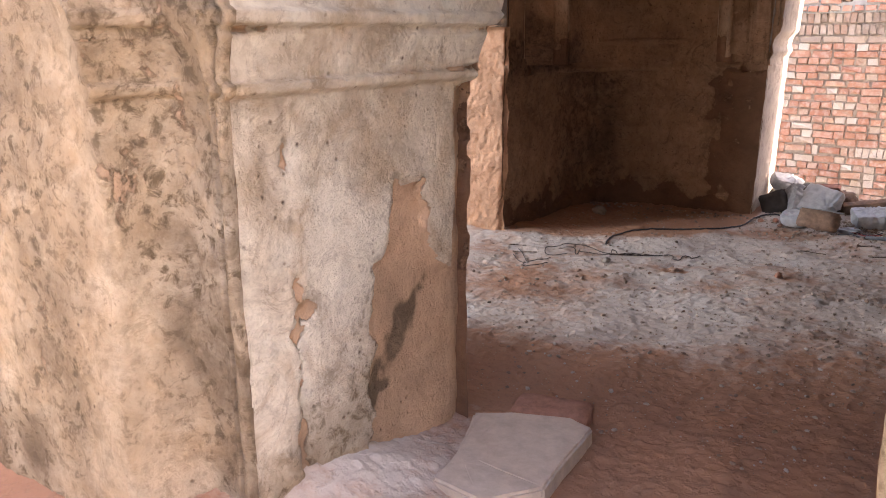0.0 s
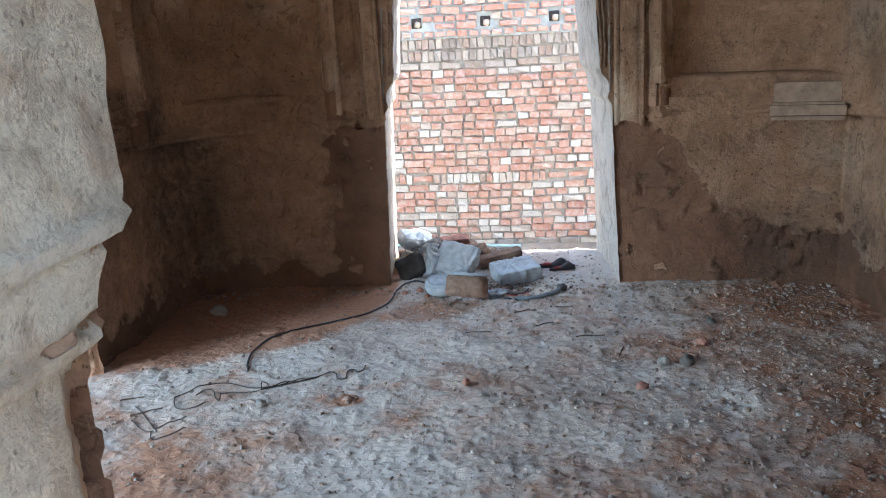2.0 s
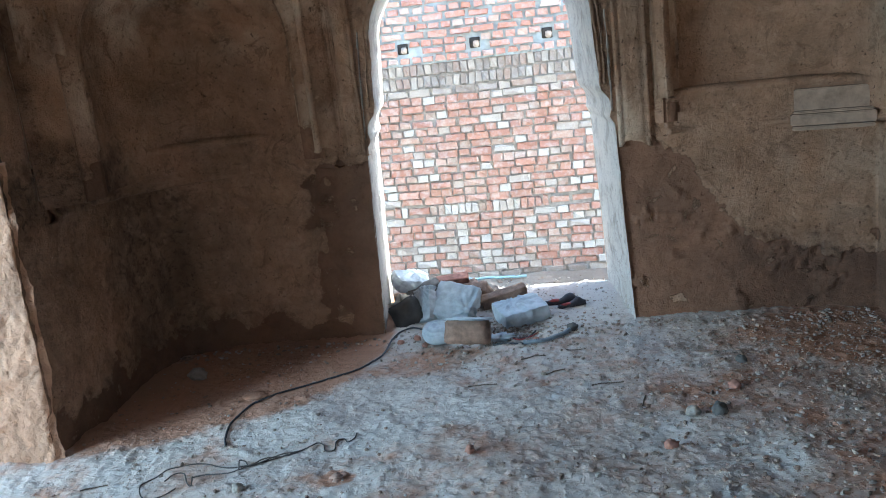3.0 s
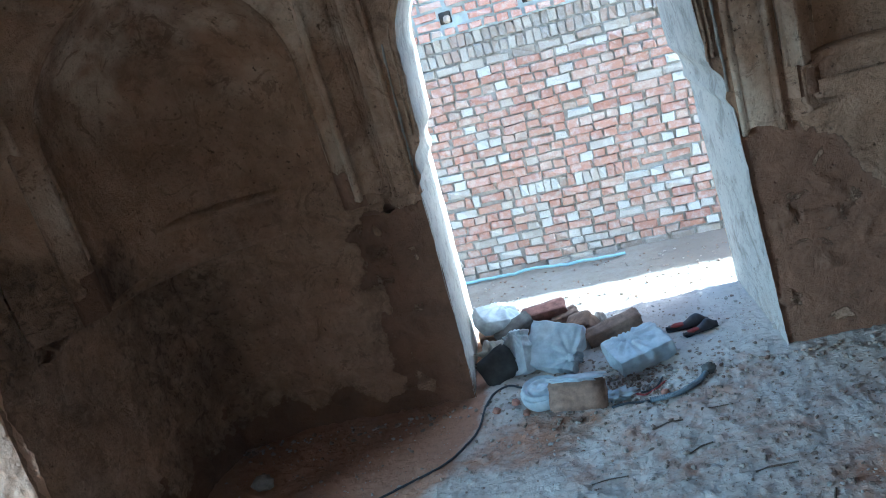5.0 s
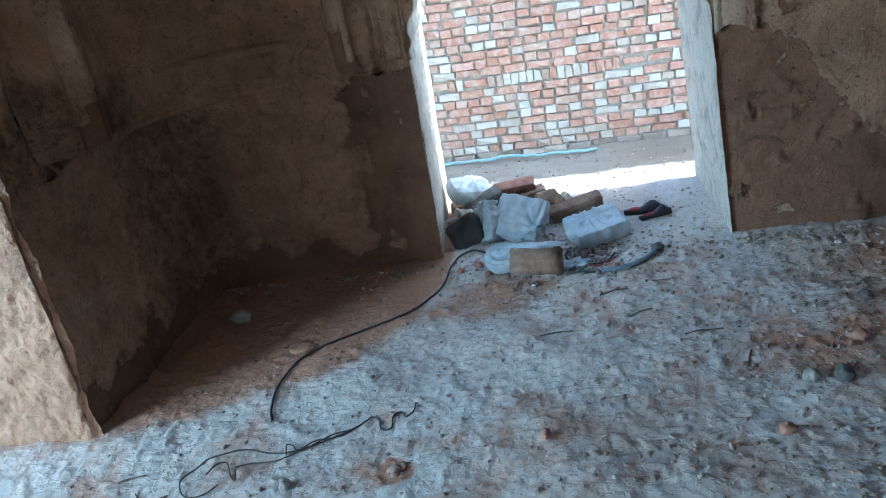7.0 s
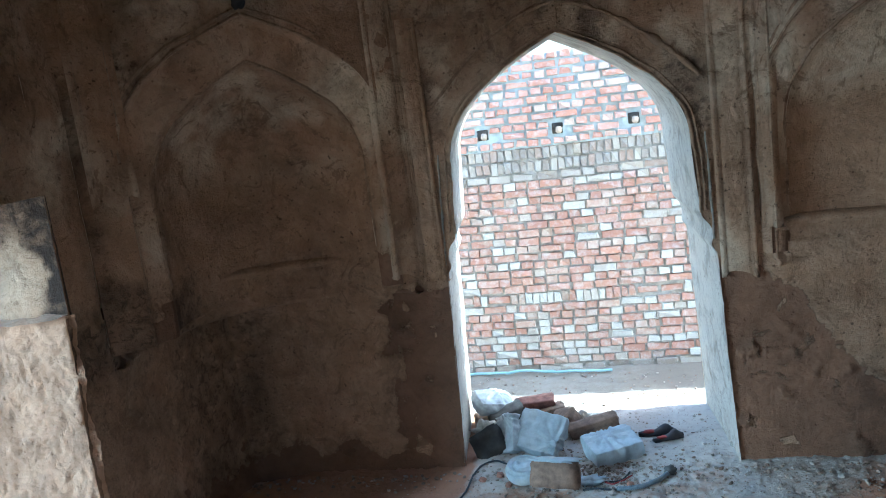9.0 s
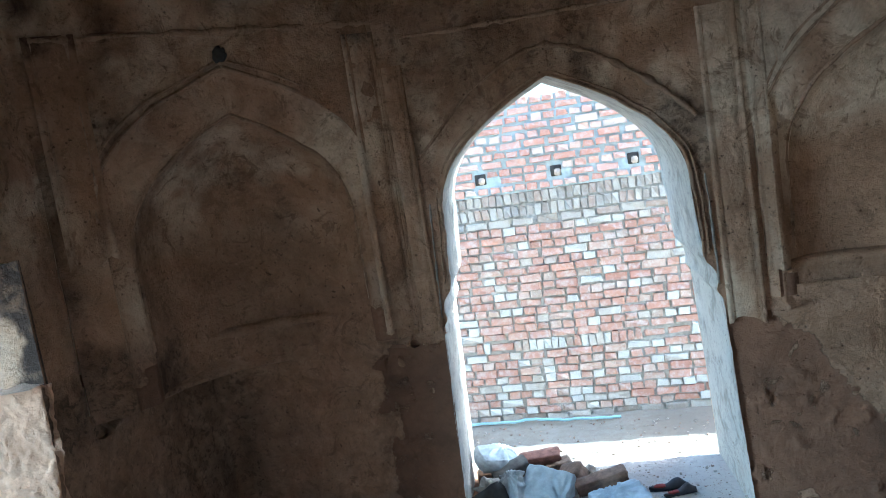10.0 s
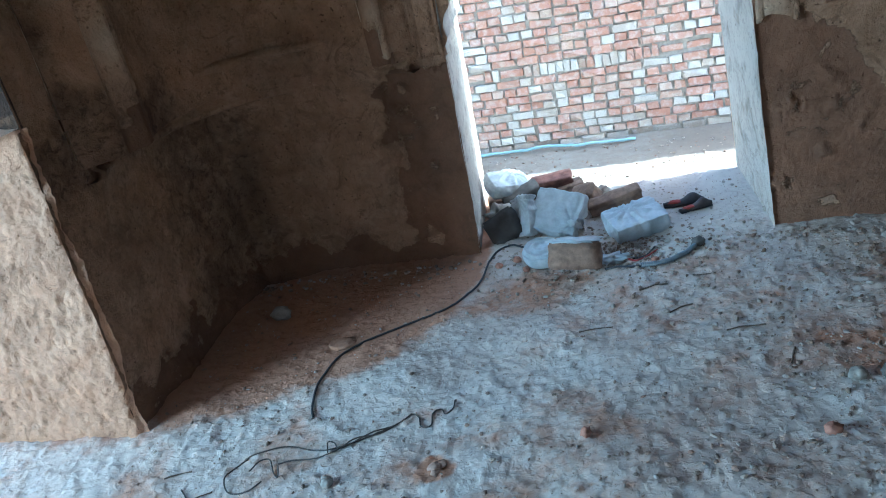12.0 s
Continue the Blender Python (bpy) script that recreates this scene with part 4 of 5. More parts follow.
FZ = 0.035      # the floor inside the doorway
BRK = "dusty broken brick lying on the heap in the doorway"
thing("brick", block((0.225, 0.075, 0.112), 1, 0.008, 0.008), OLD_BRICK, pose(-0.497, 5.575, FZ + 0.056, -14, 4, -3), "dusty brown brick standing on edge before the heap", "brick", PILE)
thing("brick", block((0.21, 0.11, 0.062), 2, 0.007, 0.006), DARK_BRICK, pose(-0.655, 6.29, FZ + 0.112, 8, -3, 8), "dark red brick lying on top of the heap", "brick", PILE)
thing("brick", block((0.19, 0.10, 0.062), 3, 0.008, 0.007), GREY_BLOCK, pose(-0.80, 6.19, FZ + 0.10, 18, -16, 24), "grey cement brick tilted on the heap", "brick", PILE)
thing("brick", block((0.14, 0.10, 0.06), 4, 0.01, 0.008), OLD_BRICK, pose(-0.565, 6.25, FZ + 0.083, 6, -8, 12), BRK, "brick", PILE)
thing("brick", block((0.135, 0.10, 0.10), 5, 0.01, 0.009), OLD_BRICK, pose(-0.485, 6.17, FZ + 0.062, 24, -16, -20), BRK, "brick", PILE)
thing("brick", block((0.26, 0.085, 0.066), 6, 0.008, 0.008), OLD_BRICK, pose(-0.345, 6.09, FZ + 0.066, 14, -11, 14), "long brown brick leaning across the heap", "brick", PILE)
thing("slab", block((0.17, 0.05, 0.15), 7, 0.010, 0.008), DARK_SLAB, pose(-0.86, 5.92, FZ + 0.06, -30, -20, 26), "dark grey slab leaning on the doorway jamb", "slab", PILE)
thing("brick", block((0.22, 0.11, 0.062), 8), GREY_BLOCK, pose(-0.66, 6.31, FZ + 0.032, 0, 0, 4), BRK, "brick", PILE)
thing("brick", block((0.22, 0.11, 0.062), 11), GREY_BLOCK, pose(-0.62, 6.09, FZ + 0.03, 0, 0, -8), BRK, "brick", PILE)
thing("brick", block((0.20, 0.10, 0.06), 12), OLD_BRICK, pose(-0.80, 6.14, FZ + 0.03, 0, 0, 80), BRK, "brick", PILE)
thing("brick", block((0.20, 0.11, 0.06), 13), OLD_BRICK, pose(-0.90, 6.30, FZ + 0.03, 0, 0, 10), BRK, "brick", PILE)
thing("stone", ico(3, (0.065, 0.06, 0.07), 3, 0.35), STONE, pose(-0.90, 6.06, FZ + 0.055), "rough pale lump of broken concrete on the heap", "stone", PILE)
thing("stone", ico(5, (0.04, 0.03, 0.045), 3, 0.3), SLAB, pose(-0.415, 6.25, FZ + 0.035, 0, 20, 0), "pale stone chip on the heap", "stone", PILE)


def bag(seed, size, knot, puff=0.5):
    """A plastic bag drawn tight over a block, its folds running to a knot."""
    bm = bmesh.new()
    bmesh.ops.create_cube(bm, size=2)
    bmesh.ops.subdivide_edges(bm, edges=bm.edges[:], cuts=31, use_grid_fill=True)
    kx, ky = knot
    for v in bm.verts:
        c = v.co
        m = max(abs(c.x), abs(c.y), abs(c.z))
        l = c.length
        c = c * (1 + puff * (m / l - 1) * 0.3)
        x, y, z = c.x * size[0] / 2, c.y * size[1] / 2, c.z * size[2] / 2
        ang = math.atan2(y - ky, x - kx)
        d = math.hypot(x - kx, y - ky)
        fold = 0.6 - 1.3 * abs(math.sin(ang * 5 + 1.6 * noise.noise(Vector((ang * 2, seed, d * 9))))) ** 0.6 + 0.35 * math.sin(ang * 19 + seed)
        amp = 0.012 * math.exp(-(d / 0.13) ** 2) + 0.0012
        wrinkle = noise.fractal(Vector((x, y, z)) * 22 + Vector((seed * 5, 0, 0)), 1.0, 2.0, 3) * 0.006
        n = c.normalized()
        v.co = Vector((x, y, z)) + n * (fold * amp + wrinkle)
    for f in bm.faces:
        f.smooth = True
    return bm


def knot_mesh(r):
    bm = bmesh.new()
    bmesh.ops.create_icosphere(bm, subdivisions=3, radius=1)
    for v in bm.verts:
        a = math.atan2(v.co.y, v.co.x)
        k = 1 + 0.18 * math.sin(a * 7) + 0.15 * noise.noise(v.co * 3)
        v.co = Vector((v.co.x * r * 1.3 * k, v.co.y * r * k, v.co.z * r * 0.6))
    for f in bm.faces:
        f.smooth = True
    return bm


def plastic_bag(m, seed, size, knot, label, at_knot=True, puff=0.5):
    root = tagged(new("plastic_bag"), label, "bag", PILE)
    root.matrix_world = Matrix.Translation((-0.02, 0, 0)) @ m
    part("wrapping", bag(seed, size, knot, puff), PLASTIC, root)
    if at_knot:
        k = part("knot", knot_mesh(0.017), PLASTIC, root, "twisted knot of white plastic")
        k.location = (knot[0], knot[1], size[2] / 2 + 0.006)
    return root


plastic_bag(pose(-0.60, 5.955, FZ + 0.088, 40, 8, -20), 1, (0.25, 0.225, 0.075), (0.10, -0.05), "white plastic bag tied round a block, tilted on the heap")
plastic_bag(pose(-0.25, 5.89, FZ + 0.042, 7, -4, 24), 2, (0.26, 0.205, 0.085), (-0.02, 0.055), "pale blue-white plastic bag wrapped round a flat block", False)
plastic_bag(pose(-0.765, 5.965, FZ + 0.088, 62, -22, -34), 3, (0.14, 0.20, 0.055), (0.0, 0.09), "greyish plastic-wrapped slab leaning against the heap", False)
plastic_bag(pose(-0.885, 6.27, FZ + 0.14, 14, 14, 30), 4, (0.24, 0.20, 0.10), (0.05, 0.06), "bulging white plastic sack at the back of the heap", False, 2.2)


def roll_mesh():
    """A round bundle of white sheet, coiled flat."""
    bm = bmesh.new()
    rings, seg = 26, 64
    grid = []
    for i in range(rings + 1):
        u = i / rings
        row = []
        for j in range(seg):
            a = 2 * math.pi * j / seg
            r = 0.088 * math.sin(min(u * 1.25, 1) * math.pi / 2) if u < 0.8 else 0.088 - 0.012 * ((u - 0.8) / 0.2) ** 2
            z = 0.065 - 0.012 * u if u < 0.6 else 0.058 - 0.066 * ((u - 0.6) / 0.4) ** 1.6
            if u < 0.75:
                z += 0.007 * math.sin(u * 22 + a) * min(1, u * 4) + 0.004 * noise.noise(Vector((math.cos(a) * u * 9, math.sin(a) * u * 9, 3)))
            r *= 1 + 0.05 * noise.noise(Vector((math.cos(a) * 2, math.sin(a) * 2, u * 3)))
            row.append(bm.verts.new((r * math.cos(a), r * math.sin(a), max(z, 0))))
        grid.append(row)
    for i in range(rings):
        for j in range(seg):
            f = bm.faces.new((grid[i][j], grid[i + 1][j], grid[i + 1][(j + 1) % seg], grid[i][(j + 1) % seg]))
            f.smooth = True
    return bm


thing("rolled_sheet", roll_mesh(), PLASTIC, pose(-0.66, 5.685, FZ - 0.004, 8, 0, 20), "round coiled bundle of dusty white sheet on the floor", "bundle", PILE)
thing("plastic_scrap", ico(9, (0.06, 0.035, 0.012), 3, 0.7), PLASTIC, pose(-0.375, 5.60, FZ + 0.008, 0, 0, 10), "torn scrap of white plastic on the floor", "plastic")
top_sheet = thing("plastic_scrap", ico(12, (0.10, 0.05, 0.007), 3, 0.5), PLASTIC, pose(-0.50, 5.605, FZ + 0.112, -14, 4, -3), "thin white plastic film draped on a brick", "plastic", PILE)


# worn slippers, one across the other
def slipper(m, seed):
    root = tagged(new("slipper"), "worn dark slipper with a dull red lining", "shoe", "pair of slippers")
    root.matrix_world = m
    bm = bmesh.new()
    n, sg = 22, 18
    grid = []
    for i in range(n + 1):
        u = i / n
        w = 0.036 * (math.sin(math.pi * min(max(u, 0.02), 0.98)) ** 0.45) * (0.82 + 0.3 * u)
        top = 0.016 + (0.045 * math.exp(-((u - 0.72) / 0.2) ** 2))
        row = []
        for j in range(sg):
            a = 2 * math.pi * j / sg
            z = math.sin(a)
            row.append(bm.verts.new((-0.12 + 0.24 * u, w * math.cos(a), (top * z if z > 0 else 0.008 * z) + 0.008 + 0.004 * noise.noise(Vector((u * 6, a, seed))))))
        grid.append(row)
    for i in range(n):
        for j in range(sg):
            bm.faces.new((grid[i][j], grid[i][(j + 1) % sg], grid[i + 1][(j + 1) % sg], grid[i + 1][j])).smooth = True
    bm.faces.new(grid[0])
    bm.faces.new(grid[-1][::-1])
    part("upper", bm, LEATHER, root)
    lin = part("lining", ico(seed, (0.05, 0.024, 0.010), 2, 0.15), RED_CLOTH, root, "dull red cloth lining")
    lin.location = (-0.045, 0, 0.022)
    sole = block((0.235, 0.062, 0.010), seed, 0.004, 0.002)
    so = part("sole", sole, RUBBER, root)
    so.location = (0, 0, 0.002)
    return root


slipper(pose(-0.05, 6.09, FZ + 0.004, 0, 0, 4) @ Matrix.Scale(0.78, 4), 1)
slipper(pose(0.0, 6.03, FZ + 0.004, 0, 0, 22) @ Matrix.Scale(0.66, 4), 2)


# ---------------------------------------------------------------- cables and wires
def curve_line(points, n=8):
    """A smooth line through the points (Catmull-Rom)."""
    pts = [Vector(p) for p in points]
    pts = [2 * pts[0] - pts[1], *pts, 2 * pts[-1] - pts[-2]]
    out = []
    for a, b_, c, d in zip(pts, pts[1:], pts[2:], pts[3:]):
        for k in range(n):
            t = k / n
            out.append(0.5 * (2 * b_ + (c - a) * t + (2 * a - 5 * b_ + 4 * c - d) * t * t + (3 * b_ - a - 3 * c + d) * t ** 3))
    return out + [pts[-2]]


def lie(points, r, lift=0.0):
    """Lays plan points (x, y[, height]) on the floor."""
    out = []
    for q in curve_line([(p[0], p[1], p[2] if len(p) > 2 else 0.0) for p in points]):
        out.append([q.x, q.y, float(floor_z(np.array(q.x), np.array(q.y))) + r * 0.8 + lift + q.z])
    zs = np.array([q[2] for q in out])
    pad = np.pad(zs, 3, "edge")
    soft = np.array([pad[i:i + 7].mean() for i in range(len(zs))])
    return [(q[0], q[1], max(h, 0.5 * (h + g)) + 0.001) for q, h, g in zip(out, soft, zs)]


def cable(name, points, r, mat, label, category, group="", wob=0.0):
    me = sweep(name, lie(points, r), r, mat, "", "", 8, wob)
    return tagged(new(name, me), label, category, group)


cable("black_cable", [(-1.43, 4.63), (-1.465, 4.72), (-1.49, 4.88), (-1.46, 5.04), (-1.35, 5.155), (-1.22, 5.25), (-1.08, 5.33), (-1.00, 5.45), (-0.95, 5.58), (-0.93, 5.72), (-0.90, 5.80), (-0.84, 5.83), (-0.78, 5.80)], 0.0048, RUBBER, "black rubber cable snaking over the earth floor", "cable")
W = "tangled dull wire lying on the floor"
cable("wire", [(-1.49, 4.29, 0.01), (-1.53, 4.25), (-1.60, 4.25), (-1.63, 4.30, 0.02), (-1.60, 4.37, 0.02), (-1.54, 4.41, 0.03), (-1.45, 4.45, 0.02), (-1.36, 4.45), (-1.28, 4.46), (-1.15, 4.54), (-1.08, 4.60), (-1.05, 4.64), (-1.02, 4.62), (-1.00, 4.57), (-0.965, 4.575), (-0.97, 4.63), (-0.945, 4.66), (-0.925, 4.63), (-0.90, 4.66), (-0.905, 4.71)], 0.0027, WIRE, W, "wire")
cable("wire", [(-1.55, 4.33, 0.02), (-1.53, 4.38, 0.02), (-1.50, 4.39, 0.015), (-1.47, 4.34), (-1.44, 4.31), (-1.45, 4.35, 0.02)], 0.0026, WIRE, W, "wire")
cable("wire", [(-1.47, 4.385), (-1.42, 4.40), (-1.34, 4.41), (-1.28, 4.44), (-1.22, 4.50, 0.01), (-1.14, 4.535), (-1.09, 4.59)], 0.0026, WIRE, W, "wire")
cable("wire", [(-1.30, 4.43), (-1.31, 4.47, 0.015), (-1.29, 4.475, 0.01), (-1.26, 4.46), (-1.17, 4.535, 0.008), (-1.11, 4.57)], 0.0025, WIRE, W, "wire")
cable("wire", [(-1.798, 4.276), (-1.740, 4.219), (-1.696, 4.170), (-1.651, 4.119), (-1.622, 4.085), (-1.636, 4.076), (-1.667, 4.085), (-1.714, 4.118), (-1.755, 4.154)], 0.0022, WIRE, W, "wire")
cable("wire", [(-1.634, 4.079), (-1.621, 4.045), (-1.600, 4.014), (-1.573, 4.008), (-1.536, 4.030), (-1.511, 4.051), (-1.486, 4.073)], 0.0022, WIRE, W, "wire")
cable("wire", [(-1.626, 4.092), (-1.604, 4.119), (-1.573, 4.139), (-1.542, 4.152), (-1.524, 4.169)], 0.0022, WIRE, W, "wire")
cable("black_cable", [(-0.40, 5.545), (-0.33, 5.545), (-0.25, 5.55), (-0.21, 5.56)], 0.005, RUBBER, "short black cable end leading into a conduit", "cable")
cable("wire", [(-0.37, 5.63, 0.01), (-0.33, 5.64), (-0.28, 5.60), (-0.24, 5.62), (-0.18, 5.68)], 0.004, RED_CLOTH, "thin red wire lying among the rubble", "wire")
cable("wire", [(-0.34, 5.66, 0.01), (-0.29, 5.62), (-0.23, 5.64), (-0.19, 5.70)], 0.004, RUBBER, "thin black wire lying among the rubble", "wire")
ln = lie([(-0.25, 5.545), (-0.18, 5.55), (-0.11, 5.58), (-0.05, 5.63), (-0.015, 5.68)], 0.014)
ln = [tuple(q) for q in curve_line(ln[::3], 12)]
me = sweep("conduit", ln, 0.0135, CONDUIT, "", "", 10)
co = np.empty(len(me.vertices) * 3)
me.vertices.foreach_get("co", co)
co = co.reshape(-1, 10, 3)
mid = co.mean(1, keepdims=True)
co = mid + (co - mid) * np.where(np.arange(len(co)) % 4 < 2, 0.85, 0.68)[:, None, None]
me.vertices.foreach_set("co", co.ravel())
tagged(new("corrugated_conduit", me), "short length of grey corrugated plastic conduit", "conduit")
pl = [(x, 8.62 + 0.02 * math.sin(x * 3), float(floor_z(np.array(x), np.array(8.6))) + 0.03 + 0.01 * math.sin(x * 5)) for x in span(-3.0, -0.35, 60)]
tagged(new("water_pipe", sweep("water_pipe", pl, 0.012, PIPE, "", "", 8)), "pale blue plastic pipe along the foot of the wall", "pipe")


# ---------------------------------------------------------------- stones, slab, rubble
def on_floor(x, y):
    return float(floor_z(np.array(x), np.array(y)))


ST = "loose stones on the floor"
for k, (x, y, r, mat, lab) in enumerate([
        (-1.87, 5.40, 0.045, STONE, "pale dusty stone lying in the corner"),
        (0.42, 4.73, 0.03, STONE, "small pale stone on the dusty floor"),
        (0.52, 4.73, 0.035, GREY_BLOCK, "small dark clod on the dusty floor"),
        (0.62, 4.95, 0.028, RED_STONE, "small reddish clod on the dusty floor"),
        (0.70, 5.20, 0.025, GREY_BLOCK, "small dark clod on the dusty floor"),
        (0.30, 4.46, 0.025, RED_STONE, "small reddish clod on the dusty floor"),
        (-0.01, 5.70, 0.03, GREY_BLOCK, "dark stone beside the conduit"),
        (-0.75, 5.62, 0.018, RED_STONE, "small red brick chip by the heap"),
        (-0.80, 5.70, 0.02, RED_STONE, "small red brick chip by the heap"),
        (-0.88, 5.66, 0.018, RED_STONE, "small red brick chip by the jamb"),
        (-0.19, 5.60, 0.016, RED_STONE, "small red brick chip by the conduit"),
        (-1.25, 4.28, 0.022, STONE, "small pale stone on the dusty floor"),
        (-0.42, 4.47, 0.02, RED_STONE, "small reddish clod on the dusty floor"),
        (0.30, 5.95, 0.02, STONE, "small pale stone by the jamb")]):
    thing("stone", ico(k + 20, (r, r * 0.85, r * 0.75), 3, 0.2), mat, pose(x, y, on_floor(x, y) + r * 0.4, 0, 0, 37 * k), lab, "stone", ST)
thing("clay_disc", ico(61, (0.055, 0.045, 0.010), 3, 0.15), EARTH, pose(-1.48, 5.13, on_floor(-1.48, 5.13) + 0.006), "flat round clay disc on the floor", "disc")
for k in range(4):
    x, y = -0.90 + 0.09 * math.cos(k * 2.4) * (k / 9), 4.35 + 0.08 * math.sin(k * 2.4) * (k / 9)
    thing("brick_chip", ico(k + 70, (0.02, 0.016, 0.005), 2, 0.4), CHIP, pose(x, y, on_floor(x, y) + 0.003, 0, 0, k * 50), "crumbled red brick chip trodden into the floor", "brick", "crumbled brick chips")
for k, (x, y, l, a) in enumerate([(0.12, 5.05, 0.14, 12), (-0.1, 5.22, 0.10, 30), (-0.2, 5.38, 0.12, 20), (0.25, 4.86, 0.09, 75), (-0.42, 5.1, 0.13, 15), (-1.72, 4.22, 0.13, 35), (-1.85, 4.35, 0.10, 20), (0.0, 5.45, 0.09, 5)]):
    a = radians(a)
    cable("twig", [(x - l / 2 * math.cos(a), y - l / 2 * math.sin(a)), (x, y + 0.008), (x + l / 2 * math.cos(a), y + l / 2 * math.sin(a))], 0.003, WOOD, "dry brown twig on the dusty floor", "twig", "dry twigs", 0.4)

# the slab and the brick at the entrance
bm = bmesh.new()
top = [(-0.69, 2.29), (-0.60, 2.36), (-0.43, 2.43), (-0.345, 2.415), (-0.285, 2.03), (-0.38, 1.88), (-0.55, 1.90), (-0.585, 2.05)]
vs = [bm.verts.new((x + 0.45, y - 2.2, 0.06)) for x, y in top]
face = bm.faces.new(vs[::-1])
ext = bmesh.ops.extrude_face_region(bm, geom=[face])
for v in ext["geom"]:
    if isinstance(v, bmesh.types.BMVert):
        v.co.z = 0.0
bmesh.ops.recalc_face_normals(bm, faces=bm.faces[:])
bmesh.ops.bevel(bm, geom=bm.edges[:], offset=0.008, segments=2, affect="EDGES")
bmesh.ops.triangulate(bm, faces=bm.faces[:])
bmesh.ops.subdivide_edges(bm, edges=[e for e in bm.edges if e.calc_length() > 0.05], cuts=3)
for v in bm.verts:
    v.co += Vector((noise.noise(v.co * 9), noise.noise(v.co * 9 + Vector((5, 0, 0))), 0.6 * noise.noise(v.co * 11))) * 0.006
thing("stone_slab", bm, SLAB, pose(-0.45, 2.2, 0.0), "pale broken stone slab lying in the entrance", "slab")
thing("brick", block((0.24, 0.11, 0.07), 31), RED_STONE, pose(-0.53, 2.49, 0.018, 6, 0, 14), "red brick lying behind the entrance slab", "brick")

# crumbs of mortar and earth: far too many to count
rng = random.Random(5)
cv, cf = [], []
g = (1 + 5 ** 0.5) / 2
knob = [Vector(q).normalized() for q in ((-1, g, 0), (1, g, 0), (-1, -g, 0), (1, -g, 0), (0, -1, g), (0, 1, g), (0, -1, -g), (0, 1, -g), (g, 0, -1), (g, 0, 1), (-g, 0, -1), (-g, 0, 1))]
knob_faces = ((0, 11, 5), (0, 5, 1), (0, 1, 7), (0, 7, 10), (0, 10, 11), (1, 5, 9), (5, 11, 4), (11, 10, 2), (10, 7, 6), (7, 1, 8), (3, 9, 4), (3, 4, 2), (3, 2, 6), (3, 6, 8), (3, 8, 9), (4, 9, 5), (2, 4, 11), (6, 2, 10), (8, 6, 7), (9, 8, 1))
spots = []
for _ in range(10000):
    x, y = rng.uniform(-2.1, 1.45), rng.uniform(2.5, 6.4)
    if y > 5.7 and not -0.95 < x < 0.25:
        continue
    spots.append((x, y, min(0.010, 0.0018 * rng.paretovariate(2.0))))
for _ in range(900):
    a, r = rng.uniform(0, 6.28), rng.gauss(0, 0.22)
    x, y = -0.35 + 1.6 * r * math.cos(a), 5.7 + r * math.sin(a)
    if y < 5.72 or -0.95 < x < 0.26:
        spots.append((x, y, rng.uniform(0.003, 0.010)))
for _ in range(4500):
    x = 1.42 - abs(rng.gauss(0, 0.7))
    spots.append((max(x, -1.9), rng.uniform(3.6, 5.7), min(0.012, 0.0028 * rng.paretovariate(2.0))))
for _ in range(300):
    spots.append((rng.uniform(-2.1, 1.4), 5.74 - abs(rng.gauss(0, 0.05)), rng.uniform(0.004, 0.014)))
for _ in range(500):
    spots.append((rng.uniform(-1.6, 0.5), rng.uniform(6.55, 8.6), rng.uniform(0.004, 0.014)))
zs = floor_z(np.array([q[0] for q in spots]), np.array([q[1] for q in spots]))
for (x, y, r), z in zip(spots, zs):
    base = len(cv)
    a = rng.uniform(0, 6.28)
    long, flat = rng.uniform(0.7, 1.5), rng.uniform(0.4, 0.9)
    for q in knob:
        k = r * rng.uniform(0.72, 1.15)
        ox, oy = q.x * long, q.y / long
        cv.append((x + k * (ox * math.cos(a) - oy * math.sin(a)), y + k * (ox * math.sin(a) + oy * math.cos(a)), z + 0.3 * r + k * flat * q.z))
    cf.extend((base + i, base + j, base + k) for i, j, k in knob_faces)
me = bpy.data.meshes.new("rubble_crumbs")
me.from_pydata(cv, [], cf)
me.materials.append(brickish("crumbs", [(0.36, 0.30, 0.25), (0.27, 0.19, 0.14), (0.32, 0.26, 0.21), (0.20, 0.15, 0.115), (0.42, 0.37, 0.32), (0.26, 0.175, 0.13)], 0.0, True))
tagged(new("rubble_crumbs", me), "scattered crumbs of mortar and earth on the floor", "rubble", kind="stuff")

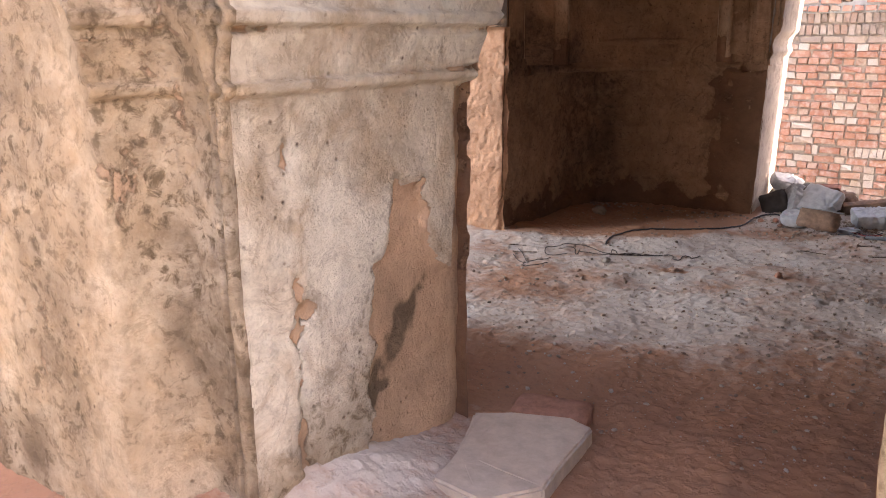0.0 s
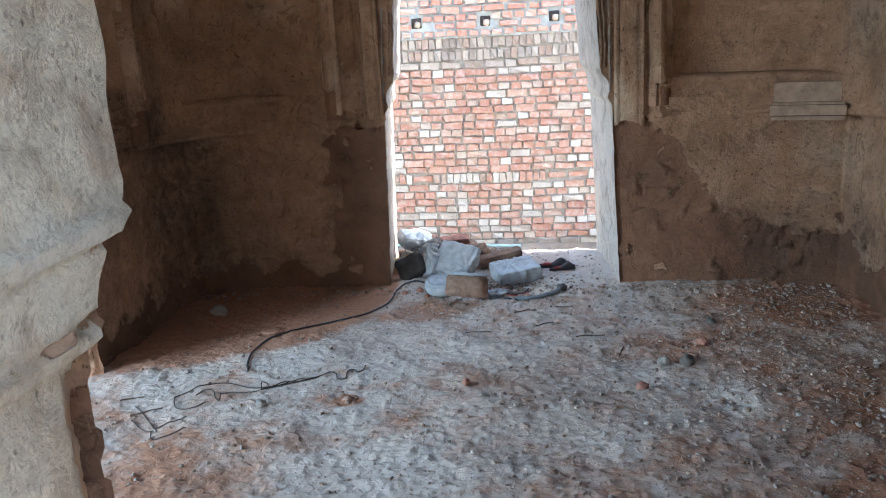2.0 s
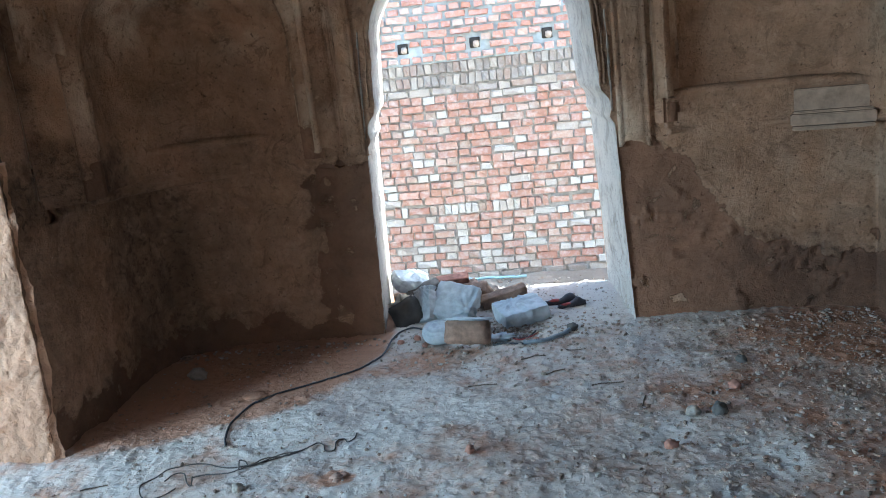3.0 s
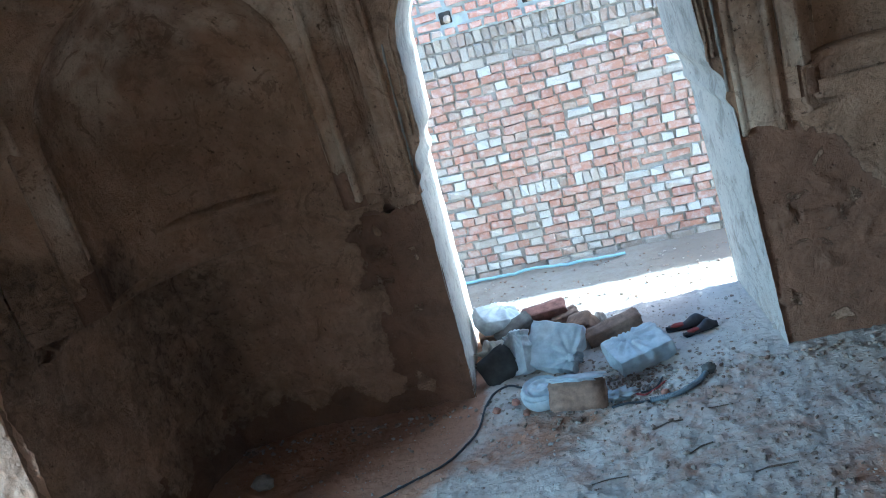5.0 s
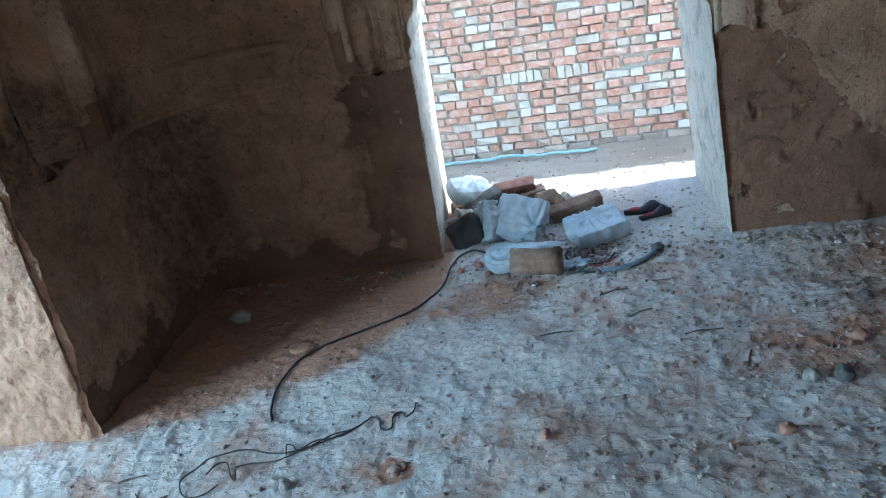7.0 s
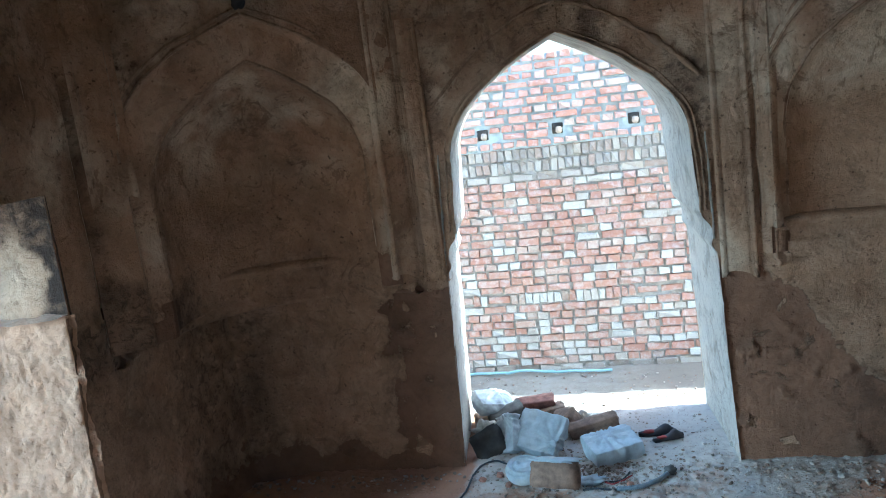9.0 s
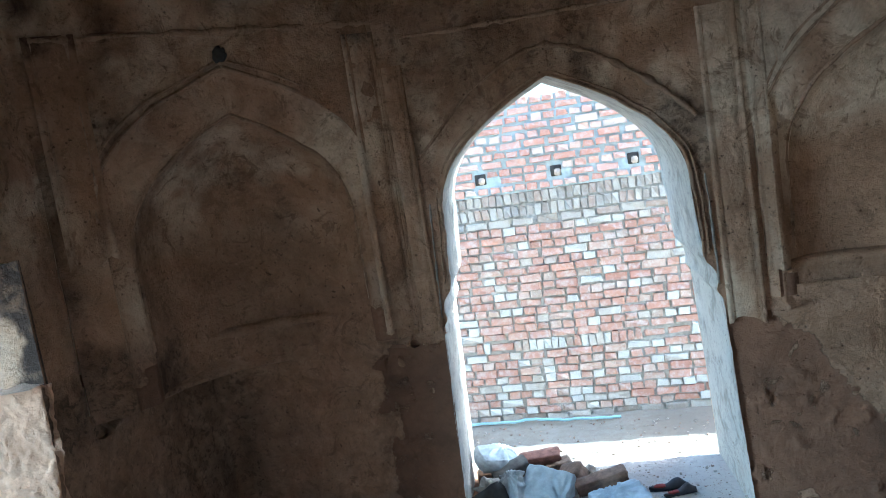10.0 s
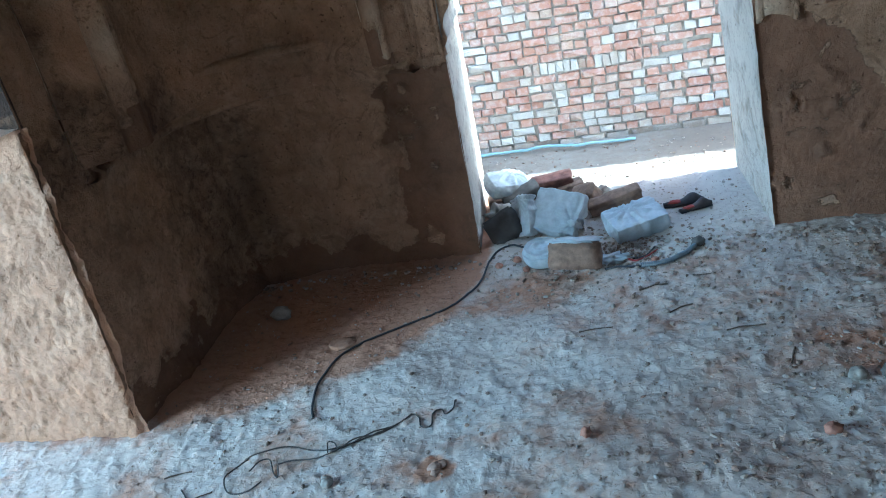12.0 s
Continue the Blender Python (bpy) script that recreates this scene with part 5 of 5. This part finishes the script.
# bricks pushed into the putlog holes of the boundary wall
HOLE = plain("dark_hole", (0.05, 0.045, 0.04), 0.95, 0.3, 30, 0.3)
for hx, hz in HOLES:
    ob = part("putlog_hole", block((0.085, 0.03, 0.085), 3, 0.004, 0.002, 1), HOLE, bwall, "dark putlog hole")
    ob.matrix_world = pose(hx, BY - 0.008, hz)
    ob = part("brick", block((0.05, 0.06, 0.055), 7, 0.008, 0.004, 1), SLAB, bwall, "pale brick pushed into a putlog hole")
    ob.matrix_world = pose(hx + 0.008, BY - 0.012, hz - 0.012, 0, 9, 0)

# a small stone bracket let into the north-east ledge, with a hole on either side
bm = bmesh.new()
for sx, sy, sz, zc, yc in ((0.34, 0.05, 0.018, 0.925, -0.018), (0.35, 0.06, 0.05, 0.965, -0.022), (0.33, 0.035, 0.012, 0.998, -0.03), (0.32, 0.04, 0.10, 1.05, 0.0)):
    r = bmesh.ops.create_cube(bm, size=1)
    for v in r["verts"]:
        v.co = Vector((v.co.x * sx, v.co.y * sy + yc, v.co.z * sz + zc - 1.0))
bmesh.ops.bevel(bm, geom=bm.edges[:], offset=0.005, segments=2, affect="EDGES")
ob = new("trim_bracket", mesh_of(bm, "trim_bracket", plain("bracket_plaster", (0.44, 0.31, 0.215), 0.92, 0.5, 14, 0.8)))
ob.matrix_world = pose(1.22, 5.65, 1.0, 0, 0, -14)
tagged(ob, "moulded plaster bracket block in the niche ledge", "bracket", kind="structure")
for hx, hy in ((1.385, 5.592),):
    ob = new("trim_hole", mesh_of(ico(2, (0.026, 0.006, 0.032), 3, 0.1), "trim_hole", HOLE))
    ob.matrix_world = pose(hx, hy, 1.05, 0, 0, -14)
    tagged(ob, "dark round socket hole beside the bracket", "hole", kind="structure")
for x, y, z, r in ((-1.565, 5.325, 2.325, 0.028), (0.33, WY1 - 0.005, 2.34, 0.032)):
    ob = new("trim_hole", mesh_of(ico(4, (r, r * 0.4, r * 1.1), 3, 0.3), "trim_hole", HOLE))
    ob.matrix_world = pose(x, y, z)
    tagged(ob, "dark broken hole in the old plaster", "hole", kind="structure")
